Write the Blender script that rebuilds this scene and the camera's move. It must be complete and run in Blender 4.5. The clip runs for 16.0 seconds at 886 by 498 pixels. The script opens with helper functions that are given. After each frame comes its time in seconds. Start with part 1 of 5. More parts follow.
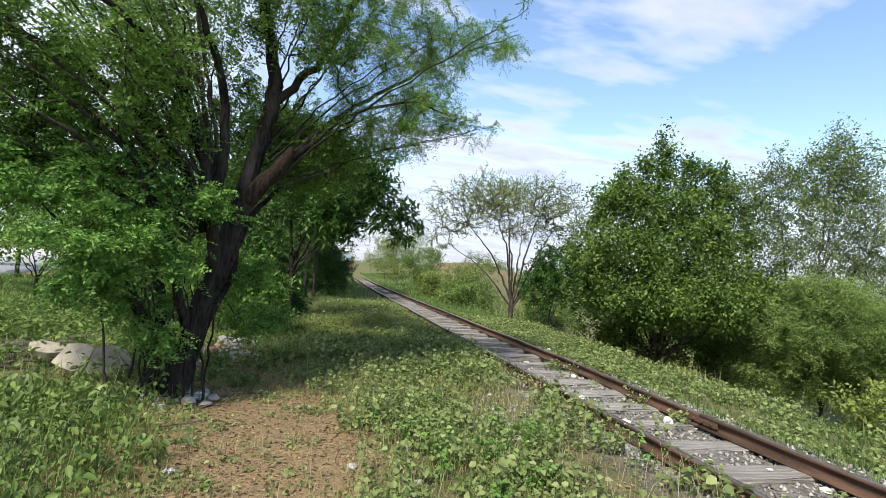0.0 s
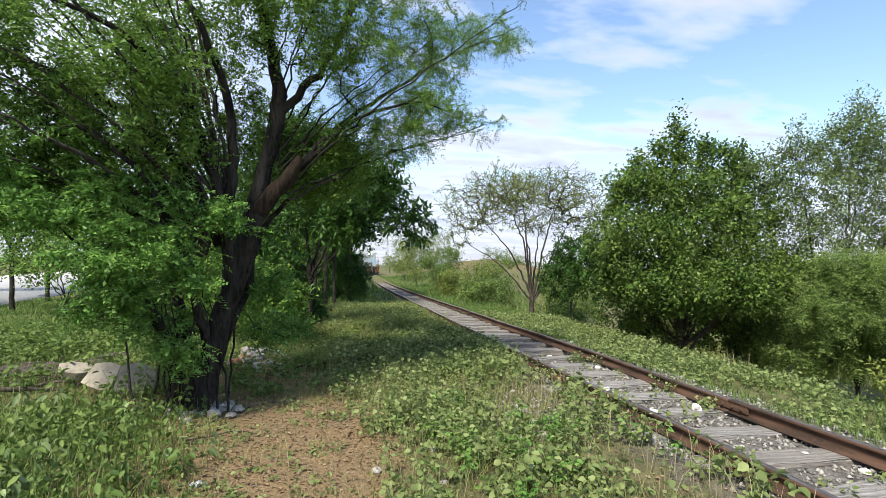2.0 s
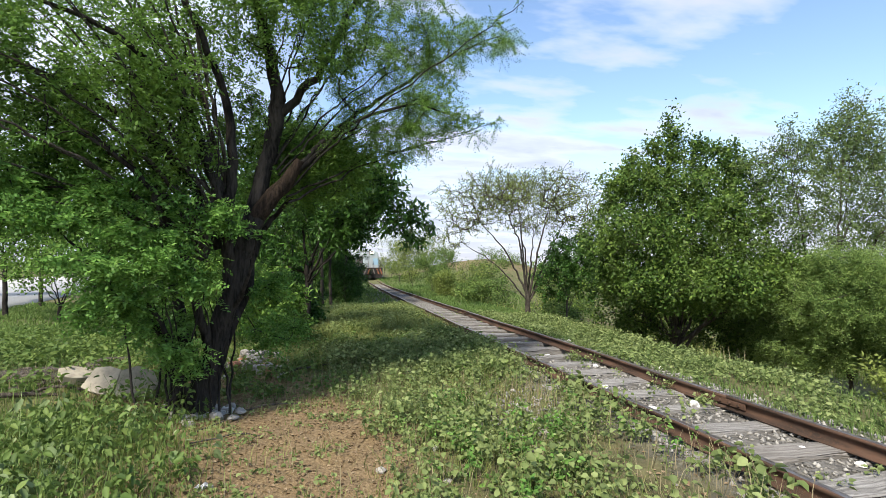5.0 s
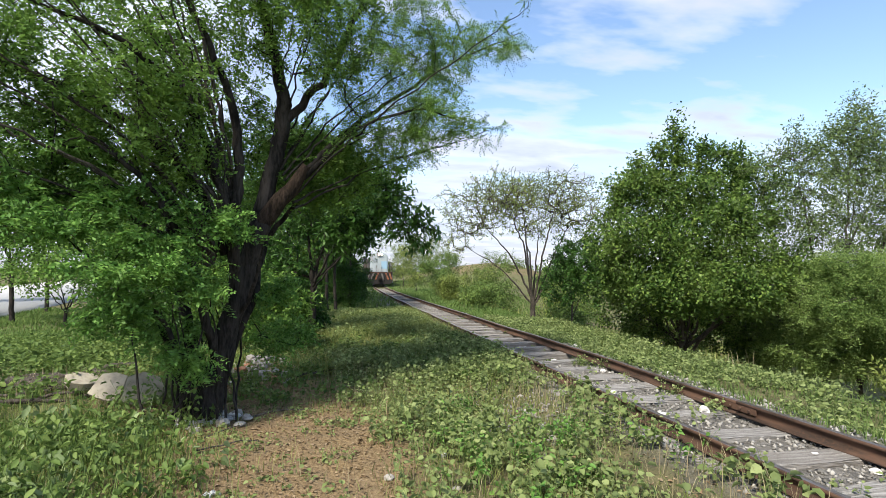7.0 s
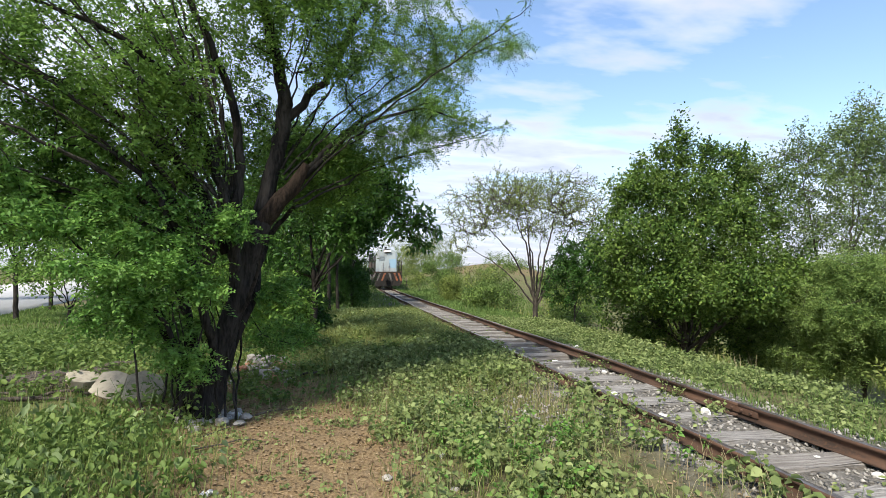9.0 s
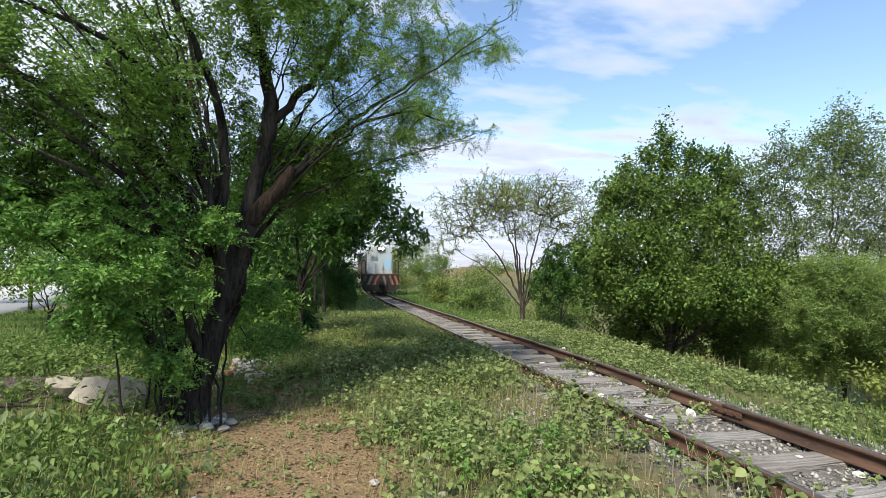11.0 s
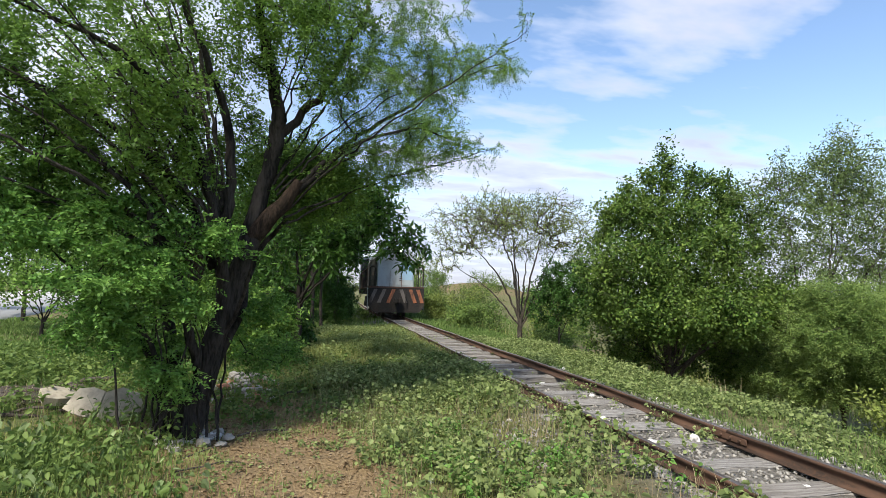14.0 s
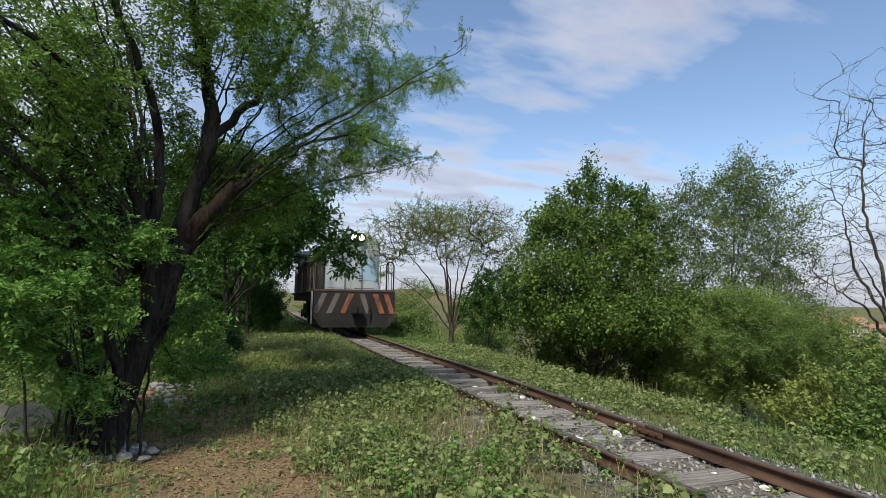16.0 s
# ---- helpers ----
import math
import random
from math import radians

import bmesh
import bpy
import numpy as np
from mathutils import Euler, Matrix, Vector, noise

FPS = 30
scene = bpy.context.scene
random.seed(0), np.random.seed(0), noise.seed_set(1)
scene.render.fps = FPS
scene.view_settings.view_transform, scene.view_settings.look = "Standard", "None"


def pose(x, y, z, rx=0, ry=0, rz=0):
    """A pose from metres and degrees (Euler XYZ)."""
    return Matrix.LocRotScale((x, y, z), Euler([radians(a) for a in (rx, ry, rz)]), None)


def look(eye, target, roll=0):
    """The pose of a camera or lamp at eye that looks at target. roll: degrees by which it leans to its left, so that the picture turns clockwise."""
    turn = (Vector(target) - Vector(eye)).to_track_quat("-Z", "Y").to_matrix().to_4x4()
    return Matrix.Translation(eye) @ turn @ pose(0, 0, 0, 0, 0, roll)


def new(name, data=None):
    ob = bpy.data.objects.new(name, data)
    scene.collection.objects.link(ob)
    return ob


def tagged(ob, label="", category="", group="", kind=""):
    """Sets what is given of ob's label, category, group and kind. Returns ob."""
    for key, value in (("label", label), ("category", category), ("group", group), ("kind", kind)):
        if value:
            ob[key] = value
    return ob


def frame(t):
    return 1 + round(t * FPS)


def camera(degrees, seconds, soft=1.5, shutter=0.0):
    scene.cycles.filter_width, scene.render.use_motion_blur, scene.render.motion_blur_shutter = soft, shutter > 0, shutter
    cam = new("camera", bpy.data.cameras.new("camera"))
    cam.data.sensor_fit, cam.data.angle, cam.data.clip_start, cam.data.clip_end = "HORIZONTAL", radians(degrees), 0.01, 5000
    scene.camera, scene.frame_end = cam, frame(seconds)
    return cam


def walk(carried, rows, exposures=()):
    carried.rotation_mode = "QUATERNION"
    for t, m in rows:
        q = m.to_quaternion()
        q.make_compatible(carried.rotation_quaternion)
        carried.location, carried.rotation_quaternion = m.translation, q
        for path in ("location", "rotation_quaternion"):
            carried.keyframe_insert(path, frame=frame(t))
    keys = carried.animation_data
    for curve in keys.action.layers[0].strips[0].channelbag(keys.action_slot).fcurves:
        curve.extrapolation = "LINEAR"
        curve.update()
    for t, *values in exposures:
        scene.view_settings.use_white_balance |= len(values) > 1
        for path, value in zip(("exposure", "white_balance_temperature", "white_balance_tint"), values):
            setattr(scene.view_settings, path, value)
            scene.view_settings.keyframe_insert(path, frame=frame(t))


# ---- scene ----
cam = camera(81.07, 16.0, 0.65)
PATH = [
    (0.0, pose(0.024, -0.016, 1.253, 91.97, -4.09, -14.59)),
    (0.5, pose(0.057, -0.032, 1.251, 91.96, -1.78, -12.70)),
    (1.0, pose(0.080, -0.015, 1.246, 91.92, -0.69, -12.62)),
    (1.5, pose(0.076, -0.007, 1.250, 91.86, -0.59, -12.63)),
    (2.0, pose(0.084, 0.001, 1.253, 91.78, -0.52, -12.45)),
    (2.5, pose(0.072, -0.009, 1.252, 91.76, -0.37, -12.49)),
    (3.0, pose(0.086, -0.021, 1.247, 91.73, -0.08, -12.44)),
    (3.5, pose(0.091, -0.027, 1.243, 91.69, 0.03, -12.43)),
    (4.0, pose(0.076, -0.029, 1.252, 91.63, 0.02, -12.50)),
    (6.3, pose(-0.017, -0.024, 1.261, 92.32, 0.18, -13.62)),
    (6.5, pose(-0.010, -0.015, 1.255, 92.38, 0.10, -13.31)),
    (7.0, pose(-0.002, -0.004, 1.269, 92.27, 0.26, -12.63)),
    (7.5, pose(0.001, 0.006, 1.259, 92.24, -0.17, -12.18)),
    (8.0, pose(0.012, 0.002, 1.261, 92.16, -0.08, -12.18)),
    (10.5, pose(0.040, 0.016, 1.271, 92.58, 0.15, -13.02)),
    (11.0, pose(0.030, 0.012, 1.272, 92.56, 0.10, -13.69)),
    (11.5, pose(0.016, 0.022, 1.281, 92.61, -0.21, -13.81)),
    (12.0, pose(0.002, 0.030, 1.282, 93.14, -0.56, -13.85)),
    (12.5, pose(-0.011, 0.042, 1.284, 93.60, -0.78, -14.02)),
    (13.0, pose(-0.043, 0.044, 1.280, 93.79, -0.85, -14.11)),
    (13.5, pose(-0.055, 0.054, 1.284, 94.32, -0.93, -14.12)),
    (14.0, pose(-0.046, 0.051, 1.289, 94.30, -1.20, -14.13)),
    (14.5, pose(-0.045, 0.044, 1.293, 94.44, -1.36, -14.40)),
    (15.0, pose(-0.036, 0.050, 1.299, 94.97, -1.08, -15.69)),
    (15.5, pose(-0.085, 0.047, 1.294, 95.09, -0.97, -19.62)),
    (16.0, pose(-0.149, -0.012, 1.281, 95.15, -1.19, -21.79)),
]
walk(cam, PATH, exposures=[(0, 0.85), (8.0, 0.85), (10.5, 0.80), (14.0, 0.77), (15.0, 0.66), (15.6, 0.32), (16.0, 0.26)])

# ---- light ----
SUN_ELEVATION, SUN_AZIMUTH = 49.0, 219.0      # degrees above the horizon; clockwise from +y (north)
world = bpy.data.worlds.new("sky")
scene.world = world
world.use_nodes = True
wn, wl = world.node_tree.nodes, world.node_tree.links
wn.clear()
w_out = wn.new("ShaderNodeOutputWorld")
w_bg = wn.new("ShaderNodeBackground")
w_sky = wn.new("ShaderNodeTexSky")
w_sky.sky_type = "NISHITA"
w_sky.sun_disc = False
w_sky.sun_elevation, w_sky.sun_rotation = radians(SUN_ELEVATION), radians(SUN_AZIMUTH)
w_sky.air_density, w_sky.dust_density, w_sky.ozone_density = 1.0, 0.6, 2.0
w_bg.inputs["Strength"].default_value = 0.15
w_co = wn.new("ShaderNodeTexCoord")
w_sep = wn.new("ShaderNodeSeparateXYZ")
wl.new(w_co.outputs["Generated"], w_sep.inputs[0])


def wmath(op, a, b=None, clamp=False):
    n = wn.new("ShaderNodeMath")
    n.operation, n.use_clamp = op, clamp
    for i, v in enumerate((a, b)):
        if v is None:
            continue
        if isinstance(v, (int, float)):
            n.inputs[i].default_value = v
        else:
            wl.new(v, n.inputs[i])
    return n.outputs[0]


# clouds lie on a flat deck: the direction divided by its height
w_up = wmath("ADD", wmath("MAXIMUM", w_sep.outputs[2], 0.0), 0.11)
w_deck = wn.new("ShaderNodeCombineXYZ")
wl.new(wmath("DIVIDE", w_sep.outputs[0], w_up), w_deck.inputs[0])
wl.new(wmath("DIVIDE", w_sep.outputs[1], w_up), w_deck.inputs[1])


def cloud_noise(scale, detail, offset, stretch):
    m = wn.new("ShaderNodeMapping")
    m.inputs["Location"].default_value = offset
    m.inputs["Scale"].default_value = stretch
    wl.new(w_deck.outputs[0], m.inputs[0])
    n = wn.new("ShaderNodeTexNoise")
    n.inputs["Scale"].default_value, n.inputs["Detail"].default_value = scale, detail
    n.inputs["Roughness"].default_value = 0.52
    wl.new(m.outputs[0], n.inputs["Vector"])
    return n.outputs["Fac"]


w_big = cloud_noise(0.55, 5, (1.7, 2.9, 0.0), (1.0, 1.0, 1.0))
w_small = cloud_noise(2.1, 5, (0.3, 5.2, 0.0), (0.8, 1.5, 1.0))
w_sum = wmath("ADD", wmath("MULTIPLY", w_big, 0.55), wmath("MULTIPLY", w_small, 0.55))
w_low = wmath("SUBTRACT", 1.0, wmath("MULTIPLY", w_sep.outputs[2], 2.6), True)
w_fac = wmath("MULTIPLY", wmath("SUBTRACT", wmath("ADD", w_sum, wmath("MULTIPLY", wmath("MULTIPLY", w_low, w_low), 0.16)), 0.56), 9.5, True)
w_bank = wmath("MULTIPLY", wmath("SUBTRACT", 0.24, w_sep.outputs[2]), 7.0, True)
w_fac = wmath("MAXIMUM", w_fac, wmath("MULTIPLY", w_bank, 0.92))
# a pale sheet of cloud is added in the west for the overexposed white there
w_west = wmath("MULTIPLY", wmath("SUBTRACT", wmath("MULTIPLY", w_sep.outputs[0], -1.0), -0.02), 4.0, True)
w_fac = wmath("MAXIMUM", w_fac, wmath("MULTIPLY", w_west, 0.95))
w_mix = wn.new("ShaderNodeMix")
w_mix.data_type = "RGBA"
wl.new(wmath("MULTIPLY", w_fac, 0.85), w_mix.inputs["Factor"])
wl.new(w_sky.outputs[0], w_mix.inputs["A"])
w_tone = wn.new("ShaderNodeMix")
w_tone.data_type = "RGBA"
w_tone.inputs["A"].default_value = (4.2, 4.4, 4.95, 1)
w_tone.inputs["B"].default_value = (2.5, 2.65, 3.42, 1)
wl.new(wmath("ADD", wmath("MULTIPLY", wmath("SUBTRACT", w_small, 0.45), 3.0, True), wmath("MULTIPLY", w_low, wmath("MULTIPLY", w_low, 0.9)), True), w_tone.inputs["Factor"])
wl.new(w_tone.outputs["Result"], w_mix.inputs["B"])
wl.new(w_mix.outputs["Result"], w_bg.inputs["Color"])
wl.new(w_bg.outputs[0], w_out.inputs[0])

sun = new("sun", bpy.data.lights.new("sun", "SUN"))
sun.data.energy, sun.data.angle, sun.data.color = 4.0, radians(9), (1.0, 0.93, 0.80)
sa, se = radians(SUN_AZIMUTH), radians(SUN_ELEVATION)
sun.matrix_world = look((-20, -20, 30), Vector((-20, -20, 30)) - Vector((math.sin(sa) * math.cos(se), math.cos(sa) * math.cos(se), math.sin(se))))

# ---- materials ----
class Mat:
    """A node material with short ways to add nodes."""

    def __init__(self, name, rough=0.8, metal=0.0, spec=0.3):
        self.m = bpy.data.materials.new(name)
        self.m.use_nodes = True
        self.n, self.l = self.m.node_tree.nodes, self.m.node_tree.links
        self.b = self.n["Principled BSDF"]
        self.b.inputs["Roughness"].default_value = rough
        self.b.inputs["Metallic"].default_value = metal
        self.b.inputs["Specular IOR Level"].default_value = spec
        self.co = None

    def put(self, v, socket):
        if isinstance(v, (int, float)):
            socket.default_value = v
        elif isinstance(v, tuple):
            socket.default_value = (*v, 1) if len(v) == 3 and socket.type == "RGBA" else v
        else:
            self.l.new(v, socket)

    def where(self, scale=(1, 1, 1), world=False):
        key = "ShaderNodeNewGeometry" if world else "ShaderNodeTexCoord"
        c = self.n.new(key)
        m = self.n.new("ShaderNodeMapping")
        m.inputs["Scale"].default_value = scale
        self.l.new(c.outputs["Position" if world else "Object"], m.inputs[0])
        return m.outputs[0]

    def noise(self, scale, detail=4, vec=None, rough=0.55):
        t = self.n.new("ShaderNodeTexNoise")
        t.inputs["Scale"].default_value, t.inputs["Detail"].default_value = scale, detail
        t.inputs["Roughness"].default_value = rough
        self.l.new(vec or self.where(), t.inputs["Vector"])
        return t.outputs["Fac"]

    def cells(self, scale, vec=None, out="Distance", feature="F1"):
        t = self.n.new("ShaderNodeTexVoronoi")
        t.feature = feature
        t.inputs["Scale"].default_value = scale
        self.l.new(vec or self.where(), t.inputs["Vector"])
        return t.outputs[out]

    def step(self, v, lo, hi, a=0.0, b=1.0):
        t = self.n.new("ShaderNodeMapRange")
        t.interpolation_type = "SMOOTHSTEP"
        for s, x in zip(("From Min", "From Max", "To Min", "To Max"), (lo, hi, a, b)):
            t.inputs[s].default_value = x
        self.put(v, t.inputs["Value"])
        return t.outputs[0]

    def mix(self, f, a, b, kind="MIX"):
        t = self.n.new("ShaderNodeMix")
        t.data_type, t.blend_type = "RGBA", kind
        self.put(f, t.inputs["Factor"]), self.put(a, t.inputs["A"]), self.put(b, t.inputs["B"])
        return t.outputs["Result"]

    def calc(self, op, a, b):
        t = self.n.new("ShaderNodeMath")
        t.operation = op
        self.put(a, t.inputs[0]), self.put(b, t.inputs[1])
        return t.outputs[0]

    def island(self):
        return self.n.new("ShaderNodeNewGeometry").outputs["Random Per Island"]

    def chance(self):
        return self.n.new("ShaderNodeObjectInfo").outputs["Random"]

    def bump(self, height, strength=0.4, distance=0.01):
        t = self.n.new("ShaderNodeBump")
        t.inputs["Strength"].default_value, t.inputs["Distance"].default_value = strength, distance
        self.l.new(height, t.inputs["Height"])
        self.l.new(t.outputs[0], self.b.inputs["Normal"])

    def color(self, v):
        self.put(v, self.b.inputs["Base Color"])
        return self

    def rough(self, v):
        self.put(v, self.b.inputs["Roughness"])
        return self

    def thin(self, amount, color):
        """Lets light through a leaf."""
        t = self.n.new("ShaderNodeBsdfTranslucent")
        self.put(color, t.inputs["Color"])
        s = self.n.new("ShaderNodeMixShader")
        s.inputs[0].default_value = amount
        self.l.new(self.b.outputs[0], s.inputs[1]), self.l.new(t.outputs[0], s.inputs[2])
        self.l.new(s.outputs[0], self.n["Material Output"].inputs[0])
        return self


def leaf_mat(name, dark, mid, light, rough=0.5, thin=0.35, patch=0.7):
    k = Mat(name, rough + 0.08, 0, 0.22)
    r = k.island()
    c = k.mix(k.step(r, 0.05, 0.6), dark, mid)
    c = k.mix(k.step(r, 0.62, 1.0), c, light)
    big = k.noise(patch, 3, k.where(world=True))
    c = k.mix(k.step(big, 0.35, 0.68, 0.0, 0.45), c, light)
    k.color(c)
    k.thin(thin, c)
    return k.m


def bark_mat(name, dark, light, scale=9.0):
    k = Mat(name, 0.92, 0, 0.15)
    v = k.where((1, 1, 0.22))
    a, b = k.noise(scale, 6, v, 0.65), k.noise(scale * 5, 4, v)
    k.color(k.mix(k.step(k.calc("ADD", a, k.calc("MULTIPLY", b, 0.5)), 0.55, 0.95), dark, light))
    k.bump(k.calc("ADD", a, k.calc("MULTIPLY", b, 0.6)), 0.9, 0.03)
    return k.m


def worn_paint(name, base, dirt, rough=0.5, scale=2.5, amount=0.75, streak=True):
    k = Mat(name, rough, 0, 0.4)
    a = k.noise(scale, 6, k.where((1, 1, 0.35) if streak else (1, 1, 1)))
    b = k.noise(scale * 9, 5)
    f = k.step(k.calc("ADD", a, k.calc("MULTIPLY", b, 0.35)), 0.58, 0.9, 0.0, amount)
    k.color(k.mix(f, base, dirt))
    k.rough(k.step(b, 0.3, 0.7, rough - 0.12, rough + 0.2))
    k.bump(b, 0.15, 0.004)
    return k.m


def glow_mat(name, color, strength):
    k = Mat(name, 0.2)
    k.color(color)
    k.put((*color, 1), k.b.inputs["Emission Color"])
    k.b.inputs["Emission Strength"].default_value = strength
    return k.m


def glass_mat(name):
    k = Mat(name, 0.08, 0, 0.6)
    k.color((0.02, 0.025, 0.03))
    return k.m


LEAF_MAIN = leaf_mat("feathery_leaf", (0.050, 0.098, 0.020), (0.115, 0.220, 0.042), (0.225, 0.380, 0.075), 0.5, 0.4)
LEAF_LOW = leaf_mat("young_leaf", (0.060, 0.135, 0.028), (0.120, 0.265, 0.052), (0.220, 0.390, 0.088), 0.45, 0.4, 1.2)
LEAF_DARK = leaf_mat("dark_leaf", (0.022, 0.061, 0.014), (0.041, 0.105, 0.020), (0.085, 0.182, 0.032), 0.4, 0.25)
LEAF_BUSH = leaf_mat("bush_leaf", (0.028, 0.060, 0.014), (0.078, 0.155, 0.030), (0.200, 0.290, 0.062), 0.42, 0.34, 0.9)
LEAF_WISPY = leaf_mat("grey_green_leaf", (0.060, 0.098, 0.035), (0.125, 0.190, 0.060), (0.205, 0.280, 0.090), 0.5, 0.35)
LEAF_PALE = leaf_mat("pale_leaf", (0.096, 0.136, 0.043), (0.176, 0.240, 0.065), (0.304, 0.368, 0.086), 0.5, 0.4)
LEAF_WEED = leaf_mat("weed_leaf", (0.088, 0.126, 0.040), (0.168, 0.228, 0.070), (0.305, 0.360, 0.145), 0.55, 0.35, 1.6)
LEAF_BROAD = leaf_mat("broad_weed_leaf", (0.085, 0.130, 0.050), (0.155, 0.220, 0.085), (0.280, 0.350, 0.160), 0.5, 0.25, 1.6)
LEAF_SOFT = leaf_mat("soft_shrub_leaf", (0.095, 0.165, 0.050), (0.190, 0.295, 0.080), (0.300, 0.400, 0.120), 0.55, 0.45, 0.8)
# weed green darkened to hold the tree's shade; tall and lawn weeds share it
LEAF_SHADE = leaf_mat("shade_weed_leaf", (0.066, 0.115, 0.031), (0.116, 0.190, 0.045), (0.187, 0.259, 0.068), 0.5, 0.35, 1.6)
LEAF_FAR = leaf_mat("far_leaf", (0.064, 0.120, 0.032), (0.120, 0.200, 0.050), (0.208, 0.288, 0.072), 0.6, 0.3, 0.3)
GRASS = leaf_mat("grass_blade", (0.101, 0.142, 0.036), (0.162, 0.223, 0.055), (0.311, 0.317, 0.115), 0.6, 0.35, 0.8)
LAWN = leaf_mat("lawn_blade", (0.065, 0.120, 0.030), (0.110, 0.190, 0.045), (0.185, 0.265, 0.075), 0.6, 0.35, 0.8)
DRY = leaf_mat("dry_stalk", (0.16, 0.13, 0.075), (0.27, 0.22, 0.13), (0.38, 0.33, 0.20), 0.8, 0.2, 2.0)
LITTER = leaf_mat("dry_leaf", (0.10, 0.065, 0.035), (0.20, 0.135, 0.075), (0.33, 0.25, 0.16), 0.8, 0.1, 3.0)
BARK_DARK = bark_mat("dark_bark", (0.010, 0.009, 0.008), (0.055, 0.048, 0.042))
BARK_GREY = bark_mat("grey_bark", (0.034, 0.028, 0.024), (0.112, 0.098, 0.083), 14)
BARK_TORN = bark_mat("torn_wood", (0.016, 0.012, 0.009), (0.062, 0.043, 0.031), 22)


def ground_mat():
    k = Mat("soil_and_grass", 0.95, 0, 0.1)
    w = k.where(world=True)
    n1, n2, n3 = k.noise(0.5, 4, w), k.noise(4.5, 6, w, 0.65), k.noise(38, 5, w, 0.7)
    turf = k.mix(k.step(n2, 0.38, 0.66), (0.085, 0.085, 0.04), (0.17, 0.16, 0.08))
    turf = k.mix(k.step(n3, 0.45, 0.75), turf, (0.16, 0.125, 0.075))
    turf = k.mix(k.step(n1, 0.40, 0.65, 0, 0.5), turf, (0.095, 0.135, 0.04))
    soil = k.mix(k.step(n3, 0.35, 0.7), (0.170, 0.115, 0.060), (0.36, 0.265, 0.15))
    soil = k.mix(k.step(n2, 0.35, 0.7, 0, 0.6), soil, (0.20, 0.15, 0.095))

    def blob(cx, cy, rx, ry):
        d = k.n.new("ShaderNodeVectorMath")
        d.operation = "SUBTRACT"
        k.l.new(w, d.inputs[0])
        d.inputs[1].default_value = (cx, cy, 0)
        s = k.n.new("ShaderNodeVectorMath")
        s.operation = "MULTIPLY"
        k.l.new(d.outputs[0], s.inputs[0])
        s.inputs[1].default_value = (1 / rx, 1 / ry, 0)
        ln = k.n.new("ShaderNodeVectorMath")
        ln.operation = "LENGTH"
        k.l.new(s.outputs[0], ln.inputs[0])
        return k.step(k.calc("ADD", ln.outputs["Value"], k.calc("MULTIPLY", k.calc("SUBTRACT", n2, 0.5), 1.1)), 0.75, 1.15, 1.0, 0.0)

    f = k.calc("MAXIMUM", blob(-0.25, 4.6, 1.15, 1.9), blob(-1.2, 6.6, 1.6, 1.5))
    c = k.mix(f, turf, soil)
    c = k.mix(k.calc("MULTIPLY", blob(26, 76, 14, 12), 0.45), c, (0.20, 0.125, 0.08))
    # stones of the track bed
    sep = k.n.new("ShaderNodeSeparateXYZ")
    k.l.new(w, sep.inputs[0])
    off = k.n.new("ShaderNodeMath")
    off.operation = "ABSOLUTE"
    k.l.new(k.calc("SUBTRACT", sep.outputs[0], 3.36), off.inputs[0])
    bed = k.step(k.calc("ADD", off.outputs[0], k.calc("MULTIPLY", n2, 0.7)), 1.0, 1.5, 1.0, 0.0)
    stone = k.mix(k.cells(26, w, "Color"), (0.085, 0.08, 0.072), (0.25, 0.235, 0.21))
    c = k.mix(bed, c, stone)
    k.color(c)
    k.bump(k.calc("ADD", n2, n3), 0.8, 0.04)
    return k.m


GROUND = ground_mat()


def rust_mat():
    k = Mat("rusty_rail", 0.82, 0.1, 0.3)
    a, b = k.noise(3, 6, k.where((4, 0.6, 4), True)), k.noise(45, 5, k.where(world=True))
    c = k.mix(k.step(a, 0.35, 0.7), (0.036, 0.025, 0.019), (0.118, 0.068, 0.046))
    k.color(k.mix(k.step(b, 0.45, 0.75, 0, 0.7), c, (0.11, 0.055, 0.033)))
    k.bump(b, 0.4, 0.004)
    return k.m


RUST = rust_mat()
k = Mat("worn_rail_head", 0.42, 0.8, 0.5)
k.color(k.mix(k.step(k.noise(12, 5, k.where((3, 0.5, 1), True)), 0.35, 0.7), (0.30, 0.27, 0.25), (0.17, 0.12, 0.095)))
RAIL_TOP = k.m


def sleeper_mat():
    k = Mat("weathered_sleeper", 0.9, 0, 0.15)
    v = k.where((0.5, 9, 9))
    a, b = k.noise(3.5, 6, v, 0.6), k.noise(16, 5, v)
    c = k.mix(k.step(a, 0.32, 0.68), (0.14, 0.132, 0.122), (0.37, 0.355, 0.335))
    c = k.mix(k.step(b, 0.55, 0.7), c, (0.07, 0.06, 0.05))
    k.color(k.mix(k.step(k.chance(), 0, 1, 0, 0.35), c, (0.17, 0.145, 0.12)))
    k.bump(k.calc("ADD", a, b), 0.8, 0.015)
    return k.m


SLEEPER = sleeper_mat()


def stone_mat(name, a, b, scale=20):
    k = Mat(name, 0.85, 0, 0.2)
    n = k.noise(scale, 5)
    c = k.mix(k.step(k.island(), 0, 1), a, b)
    k.color(k.mix(k.step(n, 0.4, 0.75, 0, 0.6), c, (0.16, 0.14, 0.12)))
    k.bump(n, 0.5, 0.01)
    return k.m


